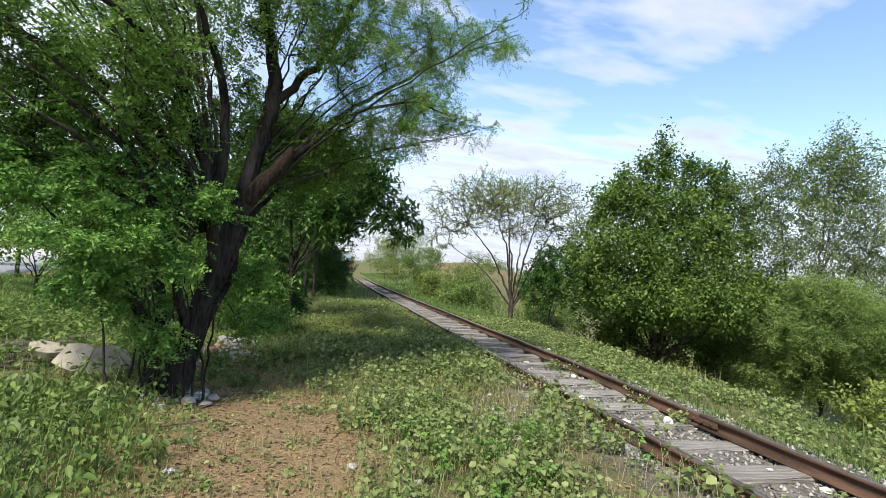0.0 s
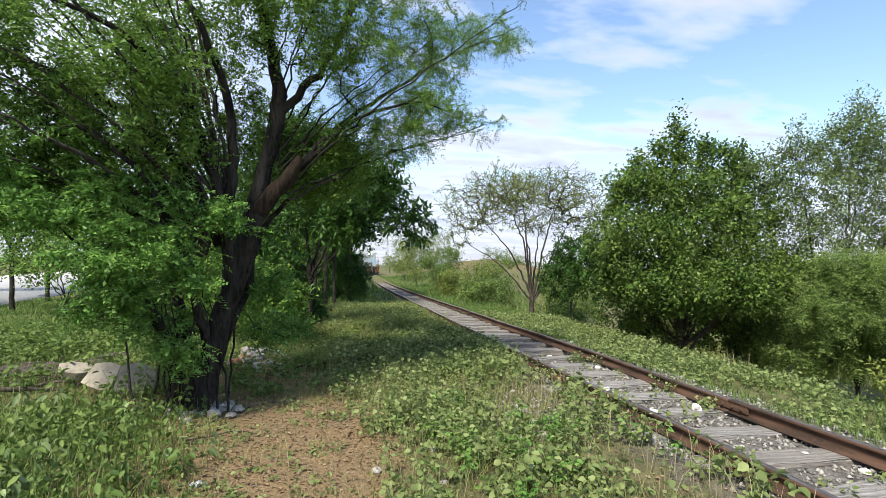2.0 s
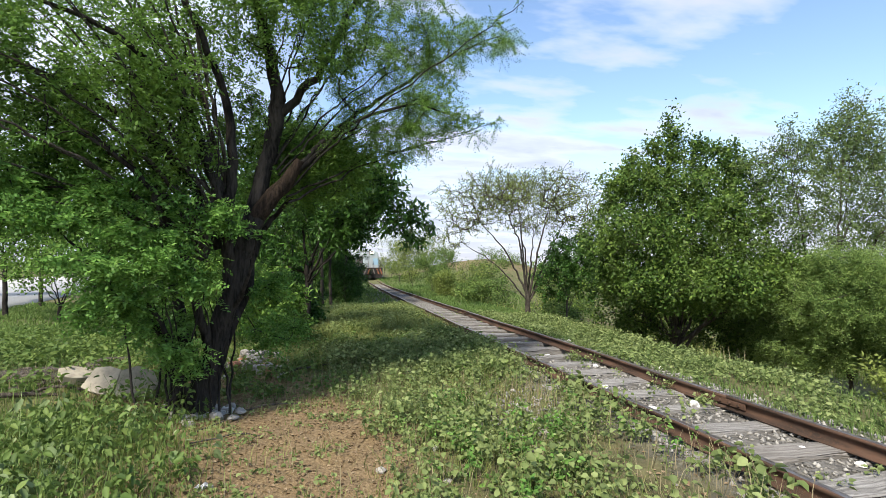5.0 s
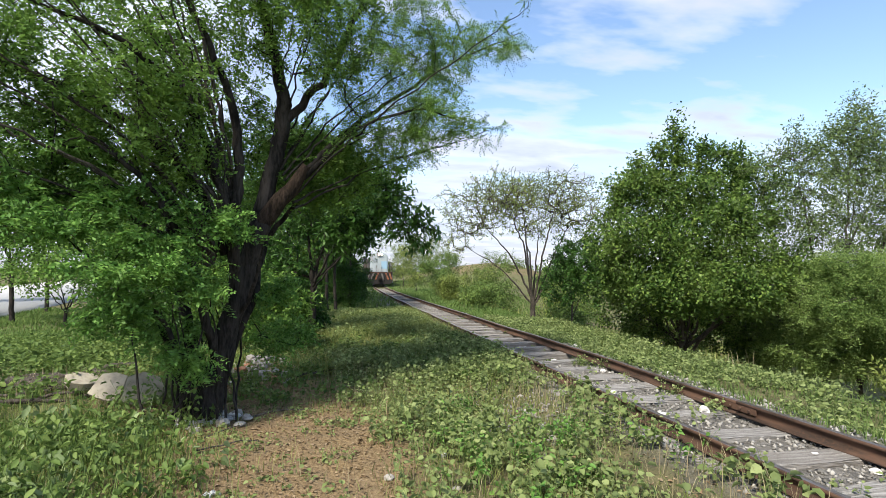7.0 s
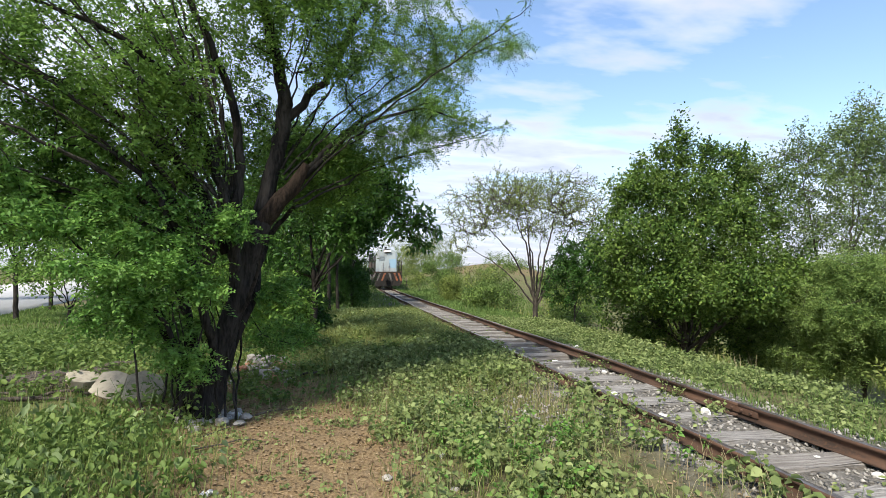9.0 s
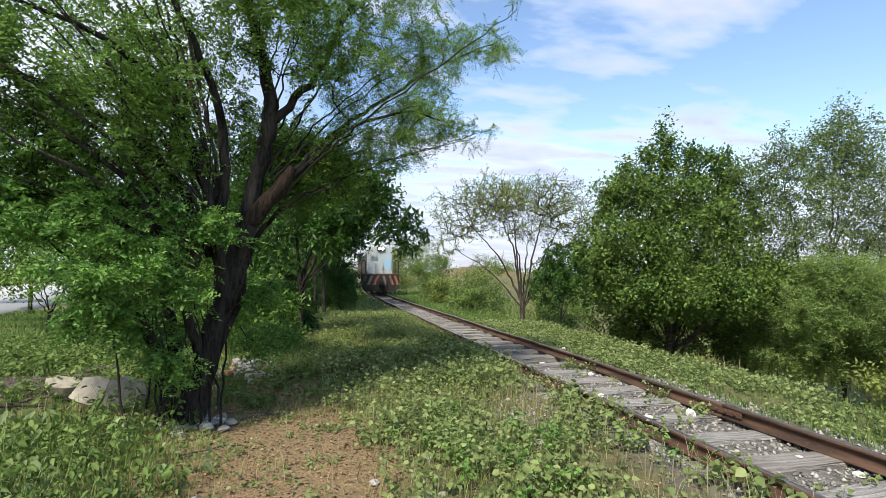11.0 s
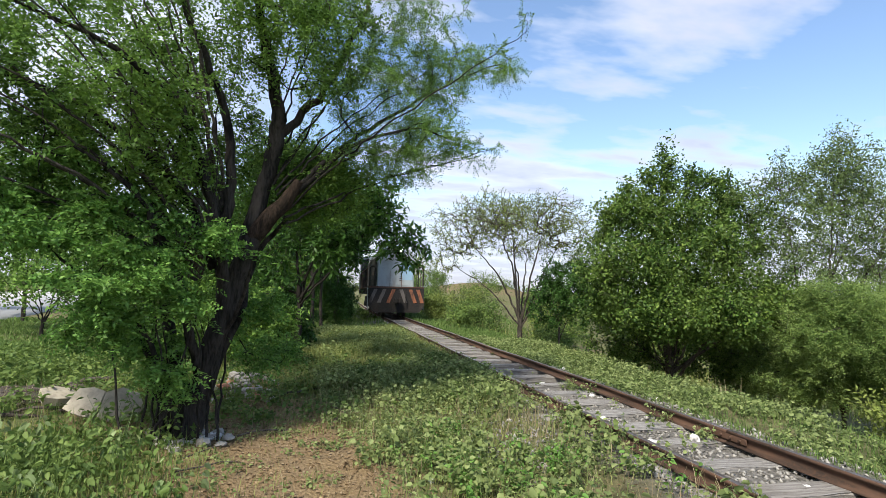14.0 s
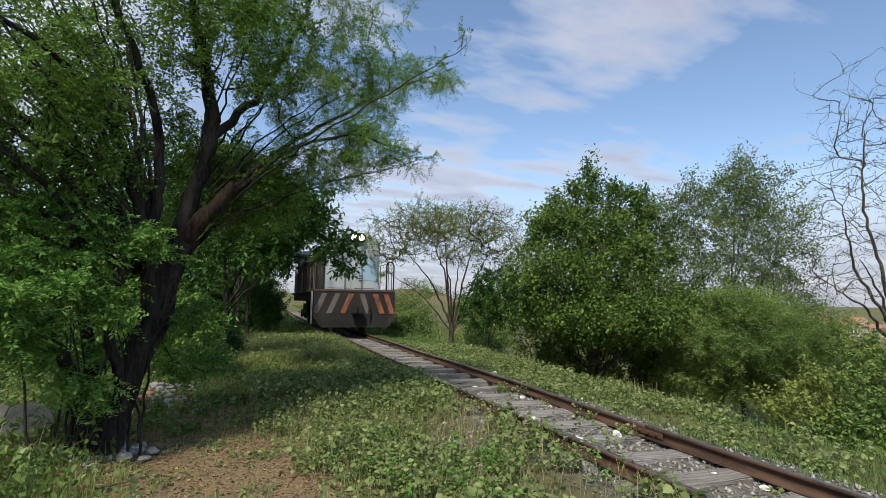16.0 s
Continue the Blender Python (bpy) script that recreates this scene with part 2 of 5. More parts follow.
BALLAST = stone_mat("ballast_stone", (0.13, 0.125, 0.115), (0.38, 0.365, 0.335))
WHITE_STONE = stone_mat("pale_stone", (0.62, 0.61, 0.58), (0.74, 0.73, 0.70))
RUBBLE = stone_mat("rubble_stone", (0.13, 0.12, 0.105), (0.34, 0.32, 0.29))
CONCRETE = stone_mat("broken_concrete", (0.31, 0.28, 0.215), (0.40, 0.36, 0.285), 14)
BRICK_RED = stone_mat("broken_brick", (0.32, 0.13, 0.08), (0.40, 0.19, 0.12))
k = Mat("pale_plastic", 0.45, 0, 0.4)
k.color(k.mix(k.step(k.noise(6, 4), 0.4, 0.7, 0, 0.4), (0.52, 0.52, 0.51), (0.33, 0.32, 0.30)))
PLASTIC = k.m
k = Mat("asphalt", 0.85, 0, 0.2)
k.color(k.mix(k.step(k.noise(30, 5, k.where(world=True)), 0.35, 0.7), (0.36, 0.36, 0.355), (0.46, 0.455, 0.44)))
ROAD = k.m
PAINT_GREY = worn_paint("pale_blue_grey_paint", (0.33, 0.38, 0.40), (0.25, 0.24, 0.22))
# grey of the sides and cab, with the trees' shade put into the colour
PAINT_SIDE = worn_paint("shade_darkened_grey_paint", (0.042, 0.044, 0.042), (0.05, 0.038, 0.03), 0.7)
PAINT_BLUE = worn_paint("faded_blue_paint", (0.26, 0.40, 0.52), (0.25, 0.28, 0.30))
# sooty paint, taken nearer black for the shade that lies on the beam
PAINT_DARK = worn_paint("sooty_dark_paint", (0.009, 0.008, 0.0075), (0.024, 0.018, 0.014), 0.8)
PAINT_RED = worn_paint("faded_orange_stripe", (0.21, 0.075, 0.034), (0.03, 0.02, 0.016), 0.75, 4, 0.92)
# white stripe with grime, its base greyed to carry the shade
PAINT_STRIPE = worn_paint("shaded_white_stripe", (0.095, 0.085, 0.078), (0.022, 0.018, 0.016), 0.75, 4, 0.92)
PAINT_WHITE = worn_paint("dirty_white_paint", (0.60, 0.60, 0.58), (0.28, 0.25, 0.22), 0.55)
PAINT_BROWN = worn_paint("oxide_brown_paint", (0.07, 0.036, 0.024), (0.07, 0.05, 0.04), 0.7)
STEEL = worn_paint("grimy_steel", (0.10, 0.09, 0.085), (0.16, 0.09, 0.055), 0.5)
GLASS = glass_mat("dark_window_glass")
LAMP_ON = glow_mat("lit_headlamp", (1.0, 0.90, 0.68), 22.0)
WALL_FAR = worn_paint("far_plaster", (0.66, 0.62, 0.56), (0.45, 0.36, 0.28), 0.8, 0.3)
ROOF_FAR = worn_paint("far_clay_tile", (0.36, 0.16, 0.10), (0.20, 0.12, 0.09), 0.8, 0.4)

# ---- ways to build ----
def part(name, bm, material, parent=None, label="", smooth=False):
    """Links a bmesh as one mesh object under a thing."""
    me = bpy.data.meshes.new(name)
    bm.to_mesh(me)
    bm.free()
    me.materials.append(material)
    if smooth:
        me.shade_smooth()
    ob = new(name, me)
    ob.parent = parent
    return tagged(ob, label)


def np_part(name, verts, faces, material, parent=None, label="", smooth=False):
    """The same for arrays: faces is an n x k array of vertex numbers."""
    me = bpy.data.meshes.new(name)
    verts, faces = np.asarray(verts, "f"), np.asarray(faces, "i")
    n, kk = faces.shape
    me.vertices.add(len(verts))
    me.vertices.foreach_set("co", verts.ravel())
    me.loops.add(n * kk)
    me.loops.foreach_set("vertex_index", faces.ravel())
    me.polygons.add(n)
    me.polygons.foreach_set("loop_start", np.arange(0, n * kk, kk, dtype="i"))
    me.update(calc_edges=True)
    me.materials.append(material)
    if smooth:
        me.shade_smooth()
    ob = new(name, me)
    ob.parent = parent
    return tagged(ob, label)


def thing(name, m=None, label="", category="", group="", kind=""):
    ob = new(name)
    ob.empty_display_size = 0.2
    if m is not None:
        ob.matrix_basis = m
    return tagged(ob, label, category, group, kind)


def box(bm, x0, x1, y0, y1, z0, z1, bevel=0.0):
    r = bmesh.ops.create_cube(bm, size=1, matrix=Matrix.Translation(((x0 + x1) / 2, (y0 + y1) / 2, (z0 + z1) / 2)) @ Matrix.Diagonal((x1 - x0, y1 - y0, z1 - z0, 1)))
    if bevel:
        es = list({e for v in r["verts"] for e in v.link_edges})
        bmesh.ops.bevel(bm, geom=es, offset=bevel, segments=2, affect="EDGES")
    return bm


def rod(bm, a, b, r, sides=8, r2=None):
    a, b = Vector(a), Vector(b)
    d = b - a
    m = Matrix.Translation((a + b) / 2) @ d.to_track_quat("Z", "Y").to_matrix().to_4x4()
    bmesh.ops.create_cone(bm, cap_ends=True, segments=sides, radius1=r, radius2=r if r2 is None else r2, depth=d.length, matrix=m)
    return bm


def bar(points, r, sides=6):
    """A bent round bar through points."""
    bm = bmesh.new()
    for a, b in zip(points, points[1:]):
        rod(bm, a, b, r, sides)
    return bm


def tubes(paths, sides=6):
    """Tubes along paths (points n x 3, radii n); vertices and quads."""
    V, F, base = [], [], 0
    ang = np.arange(sides) * 2 * np.pi / sides
    for p, r in paths:
        p, r = np.asarray(p, float), np.asarray(r, float)
        t = np.gradient(p, axis=0)
        t /= np.linalg.norm(t, axis=1)[:, None] + 1e-9
        ref = np.array([0.31, 0.83, 0.1]) if abs(t[0, 2]) > 0.7 else np.array([0.05, 0.1, 1.0])
        u = np.cross(t, ref)
        u /= np.linalg.norm(u, axis=1)[:, None] + 1e-9
        w = np.cross(t, u)
        ring = p[:, None, :] + r[:, None, None] * (np.cos(ang)[None, :, None] * u[:, None, :] + np.sin(ang)[None, :, None] * w[:, None, :])
        n = len(p)
        V.append(ring.reshape(-1, 3))
        i, j = np.meshgrid(np.arange(n - 1), np.arange(sides), indexing="ij")
        a = base + i * sides + j
        b = base + i * sides + (j + 1) % sides
        F.append(np.stack([a, b, b + sides, a + sides], -1).reshape(-1, 4))
        base += n * sides
    return np.concatenate(V), np.concatenate(F)


def unit(v):
    return v / (np.linalg.norm(v, axis=-1, keepdims=True) + 1e-9)


def leaves(P, D, L, W, rng, fold=0.18):
    """A folded four-cornered leaf at each point P along D, L long and W wide."""
    n = len(P)
    D = unit(D)
    S = unit(np.cross(D, unit(rng.normal(size=(n, 3)) + np.array([0, 0, 1.4]))))
    N = np.cross(S, D)
    L, W = np.broadcast_to(L, n)[:, None], np.broadcast_to(W, n)[:, None]
    mid = P + D * L * 0.45
    lift = N * W * fold
    V = np.stack([P, mid + S * W / 2 + lift, P + D * L - lift * 0.8, mid - S * W / 2 + lift], 1).reshape(-1, 3)
    return V, np.arange(4 * n).reshape(n, 4)


def join(sets):
    V, F, base = [], [], 0
    for v, f in sets:
        V.append(v), F.append(f + base)
        base += len(v)
    return np.concatenate(V), np.concatenate(F)


def feathers(P, D, rng, length=0.16, pairs=7, leaf=0.022, wide=0.010):
    """Feathered leaves: small leaflets in two rows along a stalk."""
    n = len(P)
    D = unit(D)
    S = unit(np.cross(D, unit(rng.normal(size=(n, 3)) * 0.6 + np.array([0, 0, 1.0]))))
    Q, E = [], []
    for i in range(pairs):
        f = (i + 0.6) / pairs
        sag = np.array([0, 0, -0.25]) * length * f * f
        for s in (-1, 1):
            Q.append(P + D * length * f + sag)
            E.append(S * s + D * 0.45)
    return leaves(np.concatenate(Q), np.concatenate(E) + rng.normal(size=(n * pairs * 2, 3)) * 0.15, leaf * rng.uniform(0.7, 1.2, n * pairs * 2), wide, rng)


def spline(points, radii, gap=0.14, wob=0.02, rng=None):
    """A smooth path through points with radii, with a node every gap metres."""
    p, r = np.array(points, float), np.array(radii, float)
    d = np.concatenate([[0], np.cumsum(np.linalg.norm(np.diff(p, axis=0), axis=1))])
    n = max(3, int(d[-1] / gap))
    s = np.linspace(0, d[-1], n)
    q = np.stack([np.interp(s, d, p[:, i]) for i in range(3)], 1)
    for _ in range(2):
        q[1:-1] = (q[:-2] + 2 * q[1:-1] + q[2:]) / 4
    if rng is not None:
        q[1:-1] += rng.normal(size=(n - 2, 3)) * wob
    return q, np.interp(s, d, r)


def grow(limbs, targets, rng, tip=0.004, bend=0.25, seg=0.22, lift=0.15, power=0.45, spread=1.0):
    """Twigs from the limbs to the targets: each target joins the nearest node of what has grown so far, and a twig grows thicker
    with the number of twigs that it carries. Returns paths (points, radii) and, for every target, its twig."""
    pos = [np.asarray(q) for q, r in limbs]
    nodes = np.concatenate(pos)
    T = np.asarray(targets)
    d0 = np.array([np.linalg.norm(nodes - t, axis=1).min() for t in T])
    T = T[np.argsort(d0)]
    buf = np.zeros((len(nodes) + len(T) * 12, 3))
    buf[: len(nodes)] = nodes
    n = len(nodes)
    parent = np.full(len(buf), -1)
    way = np.zeros((len(buf), 3))
    a = 0
    for q, r in limbs:
        way[a: a + len(q)] = unit(np.gradient(q, axis=0))
        parent[a + 1: a + len(q)] = np.arange(a, a + len(q) - 1)
        a += len(q)
    n_limb = n
    twigs = []
    for t in T:
        v = t - buf[:n]
        d = np.linalg.norm(v, axis=1)
        cost = d * (1.25 - 0.45 * (unit(v) * way[:n]).sum(1)) * np.where(np.arange(n) < n_limb, spread, 1.0)
        i = int(cost.argmin())
        k = int(min(10, max(2, d[i] / seg)))
        s = np.linspace(0, 1, k + 1)[1:, None]
        ctrl = buf[i] + way[i] * d[i] * bend + np.array([0, 0, lift * d[i] * bend]) + (t - buf[i]) * 0.3 + rng.normal(size=3) * 0.06 * d[i]
        q = (1 - s) ** 2 * buf[i] + 2 * s * (1 - s) * ctrl + s * s * t
        q[:-1] += rng.normal(size=(k - 1 if k > 1 else 0, 3)) * 0.025 * d[i]
        buf[n: n + k] = q
        full = np.vstack([buf[i], q])
        way[n: n + k] = unit(np.diff(full, axis=0))
        parent[n: n + k] = [i, *range(n, n + k - 1)]
        twigs.append((i, n, k))
        n += k
    carry = np.zeros(n)
    for i, a, k in twigs:
        carry[a + k - 1] += 1
    for j in range(n - 1, -1, -1):
        if parent[j] >= 0:
            carry[parent[j]] += carry[j]
    rad = tip * np.maximum(carry, 1) ** power
    paths = []
    for i, a, k in twigs:
        q = np.vstack([buf[i], buf[a: a + k]])
        r = np.concatenate([[rad[a]], rad[a: a + k]])
        r[-1] *= 0.6
        paths.append((q, r))
    return paths


def blob(rng, c, r, n, hollow=0.0):
    """n points in an ellipsoid round c, fewer at its core when hollow."""
    v = unit(rng.normal(size=(n, 3)))
    rad = rng.uniform(hollow ** 3, 1, n) ** (1 / 3)
    return np.array(c) + v * rad[:, None] * np.array(r)


def spots(paths, per, rng, last=0.7, jitter=0.02):
    """Places for leaves along the outer part of the twigs, with the way that they point."""
    P, D = [], []
    for q, r in paths:
        L = len(q) - 1
        f = rng.uniform(1 - last, 1, per) * L
        i = np.minimum(f.astype(int), L - 1)
        fr = (f - i)[:, None]
        P.append(q[i] * (1 - fr) + q[i + 1] * fr)
        D.append(unit(q[i + 1] - q[i]))
    P, D = np.concatenate(P), np.concatenate(D)
    P = P + rng.normal(size=P.shape) * jitter
    D = D * 0.6 + rng.normal(size=D.shape) * 0.75 + np.array([0, 0, -0.15])
    return P, unit(D)


def tree(name, limbs, paths, leaf_sets, bark, label, category="tree", group="", bark_of={}):
    """A tree: trunk with limbs, twigs and one mesh for each crown of leaves."""
    base = limbs[0][0][0]
    top = thing(name, Matrix.Translation(base), label, category, group)
    for i, (q, r) in enumerate(limbs):
        v, f = tubes([(q - base, r)], 10)
        np_part("trunk" if i == 0 else "limb", v, f, bark_of.get(i, bark), top, smooth=True)
    thick = [(q - base, r) for q, r in paths]
    if thick:
        v, f = tubes(thick, 4)
        tagged(np_part("branchwork", v, f, bark, top, smooth=True), kind="stuff")
    for nm, (v, f), mat in leaf_sets:
        tagged(np_part(nm, v - base, f, mat, top), kind="stuff")
    return top


# ---- the ground ----
KNOT_Y = np.array([-60.0, 0, 7, 13, 18, 25, 32, 40, 48, 57, 65, 72, 85, 110, 140])
KNOT_X = np.array([3.33, 3.33, 3.36, 3.50, 3.74, 4.06, 4.36, 4.70, 5.10, 5.55, 5.85, 6.02, 6.05, 4.6, 0.5])
KNOT_Z = np.array([0.0, 0, 0, -0.04, -0.13, -0.24, -0.33, -0.42, -0.49, -0.55, -0.59, -0.62, -0.64, -0.6, -0.5])
FINE_Y = np.arange(-60, 140, 0.5)


def eased(v):
    v = np.interp(FINE_Y, KNOT_Y, v)
    for _ in range(24):
        v[1:-1] = (v[:-2] + 2 * v[1:-1] + v[2:]) / 4
    return v


FINE_X, FINE_Z = eased(KNOT_X), eased(KNOT_Z)


def track_x(y):
    """The centre line: straight past the camera, then a slow bend."""
    return np.interp(y, FINE_Y, FINE_X)


def track_z(y):
    return np.interp(y, FINE_Y, FINE_Z)


def smooth(a, b, v):
    f = np.clip((v - a) / (b - a), 0, 1)
    return f * f * (3 - 2 * f)


def wave(x, y):
    return (np.sin(x * 1.3 + 0.7 * y) * np.cos(y * 0.9 - 0.4 * x) * 0.5 + np.sin(x * 3.1 + 1.7) * np.sin(y * 2.7 + x) * 0.25 + np.sin(x * 0.37 + 2) * np.sin(y * 0.29) * 0.8)


def ground_z(x, y):
    x, y = np.asarray(x, float), np.asarray(y, float)
    u = x - track_x(np.clip(y, -60, 110))
    v = np.abs(u)
    left = -0.33 + 0.20 * smooth(2.1, 0.75, v) + 0.05 * wave(x, y) * smooth(0.7, 1.6, v) + 0.27 * smooth(7, 13, y) * smooth(24, 16, y) * smooth(4.8, 2.8, v) * smooth(0.78, 2.0, v)
    left = left - 0.3 * smooth(6, 14, v)
    right = -0.22 + 0.13 * smooth(1.5, 0.75, v) + 0.04 * wave(x, y) * smooth(0.7, 1.6, v) - 1.7 * smooth(2.5, 4.6, u) * smooth(40, 22, y) - 4.0 * smooth(6, 40, u) - 14.0 * smooth(30, 400, u)
    side = np.where(u < 0, left, right)
    bed = -0.165 + 0.012 * wave(x * 5, y * 5) - 0.085 * smooth(6.5, 8.5, y) * smooth(17, 13, y)
    f = smooth(0.56, 0.72, v)
    z = bed * (1 - f) + side * f
    z = z + track_z(y) * smooth(30, 8, np.abs(u))
    far = np.hypot(x, y)
    z = z - 4.0 * smooth(200, 1200, far) * (u < 0)
    z = z + 4.3 * np.exp(-((x - 27) / 13.0) ** 2 - ((y - 78) / 18.0) ** 2)
    z = z + smooth(70, 260, y) * 3.0 * np.exp(-((x - 40) / 60.0) ** 2) * smooth(600, 300, y)
    return z


def lines(fine0, fine1, step, lo, hi):
    v = list(np.arange(fine0, fine1 + step / 2, step))
    for sgn, end in ((1, hi), (-1, lo)):
        s, a = step, v[-1] if sgn > 0 else v[0]
        while (a < end) if sgn > 0 else (a > end):
            s *= 1.16
            a += sgn * s
            v = v + [a] if sgn > 0 else [a] + v
    return np.array(v)


def build_ground():
    gx, gy = lines(-5, 8, 0.10, -3500, 3500), lines(0.5, 16, 0.15, -3500, 4500)
    X, Y = np.meshgrid(gx, gy)
    Z = ground_z(X, Y)
    V = np.stack([X, Y, Z], -1).reshape(-1, 3)
    ny, nx = X.shape
    i, j = np.meshgrid(np.arange(ny - 1), np.arange(nx - 1), indexing="ij")
    a = i * nx + j
    F = np.stack([a, a + 1, a + nx + 1, a + nx], -1).reshape(-1, 4)
    ob = np_part("ground", V, F, GROUND, smooth=True)
    tagged(ob, "uneven ground of bare brown soil and patchy turf", "ground", kind="structure")


build_ground()


# ---- the railway track ----
def rail_profile():
    h = 0.125
    return [(-0.055, -h), (0.055, -h), (0.055, -h + 0.010), (0.012, -h + 0.026), (0.009, -0.036), (0.031, -0.028), (0.031, -0.006), (0.024, 0.0), (-0.024, 0.0), (-0.031, -0.006), (-0.031, -0.028), (-0.009, -0.036), (-0.012, -h + 0.026), (-0.055, -h + 0.010)]


def build_track():
    track = thing("railway_track", None, "rusty narrow railway track on weathered wooden sleepers", "railway track", kind="structure")
    prof = rail_profile()
    joints = [-14.0, -5.6, 4.3, 14.6, 25.4, 35.2, 45.0, 54.8, 64.6, 74.4, 84.2, 94.0, 104.0]
    for side in (-1, 1):
        for y0, y1 in zip(joints, joints[1:]):
            y0, y1 = y0 + (0.0 if side > 0 else 1.2) + 0.006, y1 + (0.0 if side > 0 else 1.2) - 0.006
            ys = np.linspace(y0, y1, 16)
            bow = 0.012 * np.sin(ys * 0.9 + side) + 0.008 * np.sin(ys * 2.1)
            xs = track_x(ys) + side * 0.531 + bow
            zs = track_z(ys) + 0.006 * np.sin(ys * 0.7 + side * 2)
            V = np.array([[x + px, y, z + pz] for x, y, z in zip(xs, ys, zs) for px, pz in prof])
            n = len(prof)
            body, head = [], []
            for i in range(15):
                for j in range(n):
                    q = [i * n + j, i * n + (j + 1) % n, (i + 1) * n + (j + 1) % n, (i + 1) * n + j]
                    (head if j == 7 else body).append(q)
            rail = np_part("rail", V, np.array(body + head), RUST, track, "rusty brown steel rail with a worn top")
            rail.data.materials.append(RAIL_TOP)
            idx = np.zeros(15 * n, "i")
            idx[len(body):] = 1
            rail.data.polygons.foreach_set("material_index", idx)
            caps = bmesh.new()
            caps.from_mesh(rail.data)
            bmesh.ops.holes_fill(caps, edges=[e for e in caps.edges if e.is_boundary], sides=0)
            caps.to_mesh(rail.data)
            caps.free()
            # fishplate over the joint
            b = bmesh.new()
            for sx in (-1, 1):
                box(b, sx * 0.022 - 0.008, sx * 0.022 + 0.008, -0.24, 0.24, -0.092, -0.034, 0.003)
                for by in (-0.17, -0.06, 0.06, 0.17):
                    rod(b, (sx * 0.028, by, -0.063), (sx * 0.052, by, -0.063), 0.013, 6)
            p = part("fishplate", b, RUST, track)
            p.matrix_basis = Matrix.Translation((float(track_x(y0)) + side * 0.531 + 0.012 * math.sin(y0 * 0.9 + side), y0 - 0.006, float(track_z(y0))))
    rng = np.random.default_rng(5)
    meshes = []
    for i in range(7):
        b = bmesh.new()
        hw, hl = rng.uniform(0.095, 0.13), rng.uniform(0.78, 0.84)
        box(b, -hl, hl, -hw, hw, -0.13, 0.0, 0.008)
        es = [e for e in b.edges if abs(e.verts[0].co.x - e.verts[1].co.x) > 1.0]
        bmesh.ops.subdivide_edges(b, edges=es, cuts=7, use_grid_fill=True)
        for v in b.verts:
            v.co += Vector((0.015 * rng.normal(), 0.007 * rng.normal(), 0.005 * rng.normal()))
        me = bpy.data.meshes.new("sleeper")
        b.to_mesh(me)
        b.free()
        me.materials.append(SLEEPER)
        meshes.append(me)
    y = -6.0
    while y < 100:
        ob = new("sleeper", meshes[int(rng.integers(7))])
        ob.parent = track
        slope = float(track_x(y + 0.5) - track_x(y - 0.5))
        ob.matrix_basis = pose(float(track_x(y)) + rng.normal() * 0.03, y, float(track_z(y)) - 0.128 + rng.normal() * 0.006, rng.normal() * 0.6, rng.normal() * 0.5, -math.degrees(math.atan(slope)) + rng.normal() * 2.2)
        y += 0.66 + rng.normal() * 0.05
    return track


build_track()

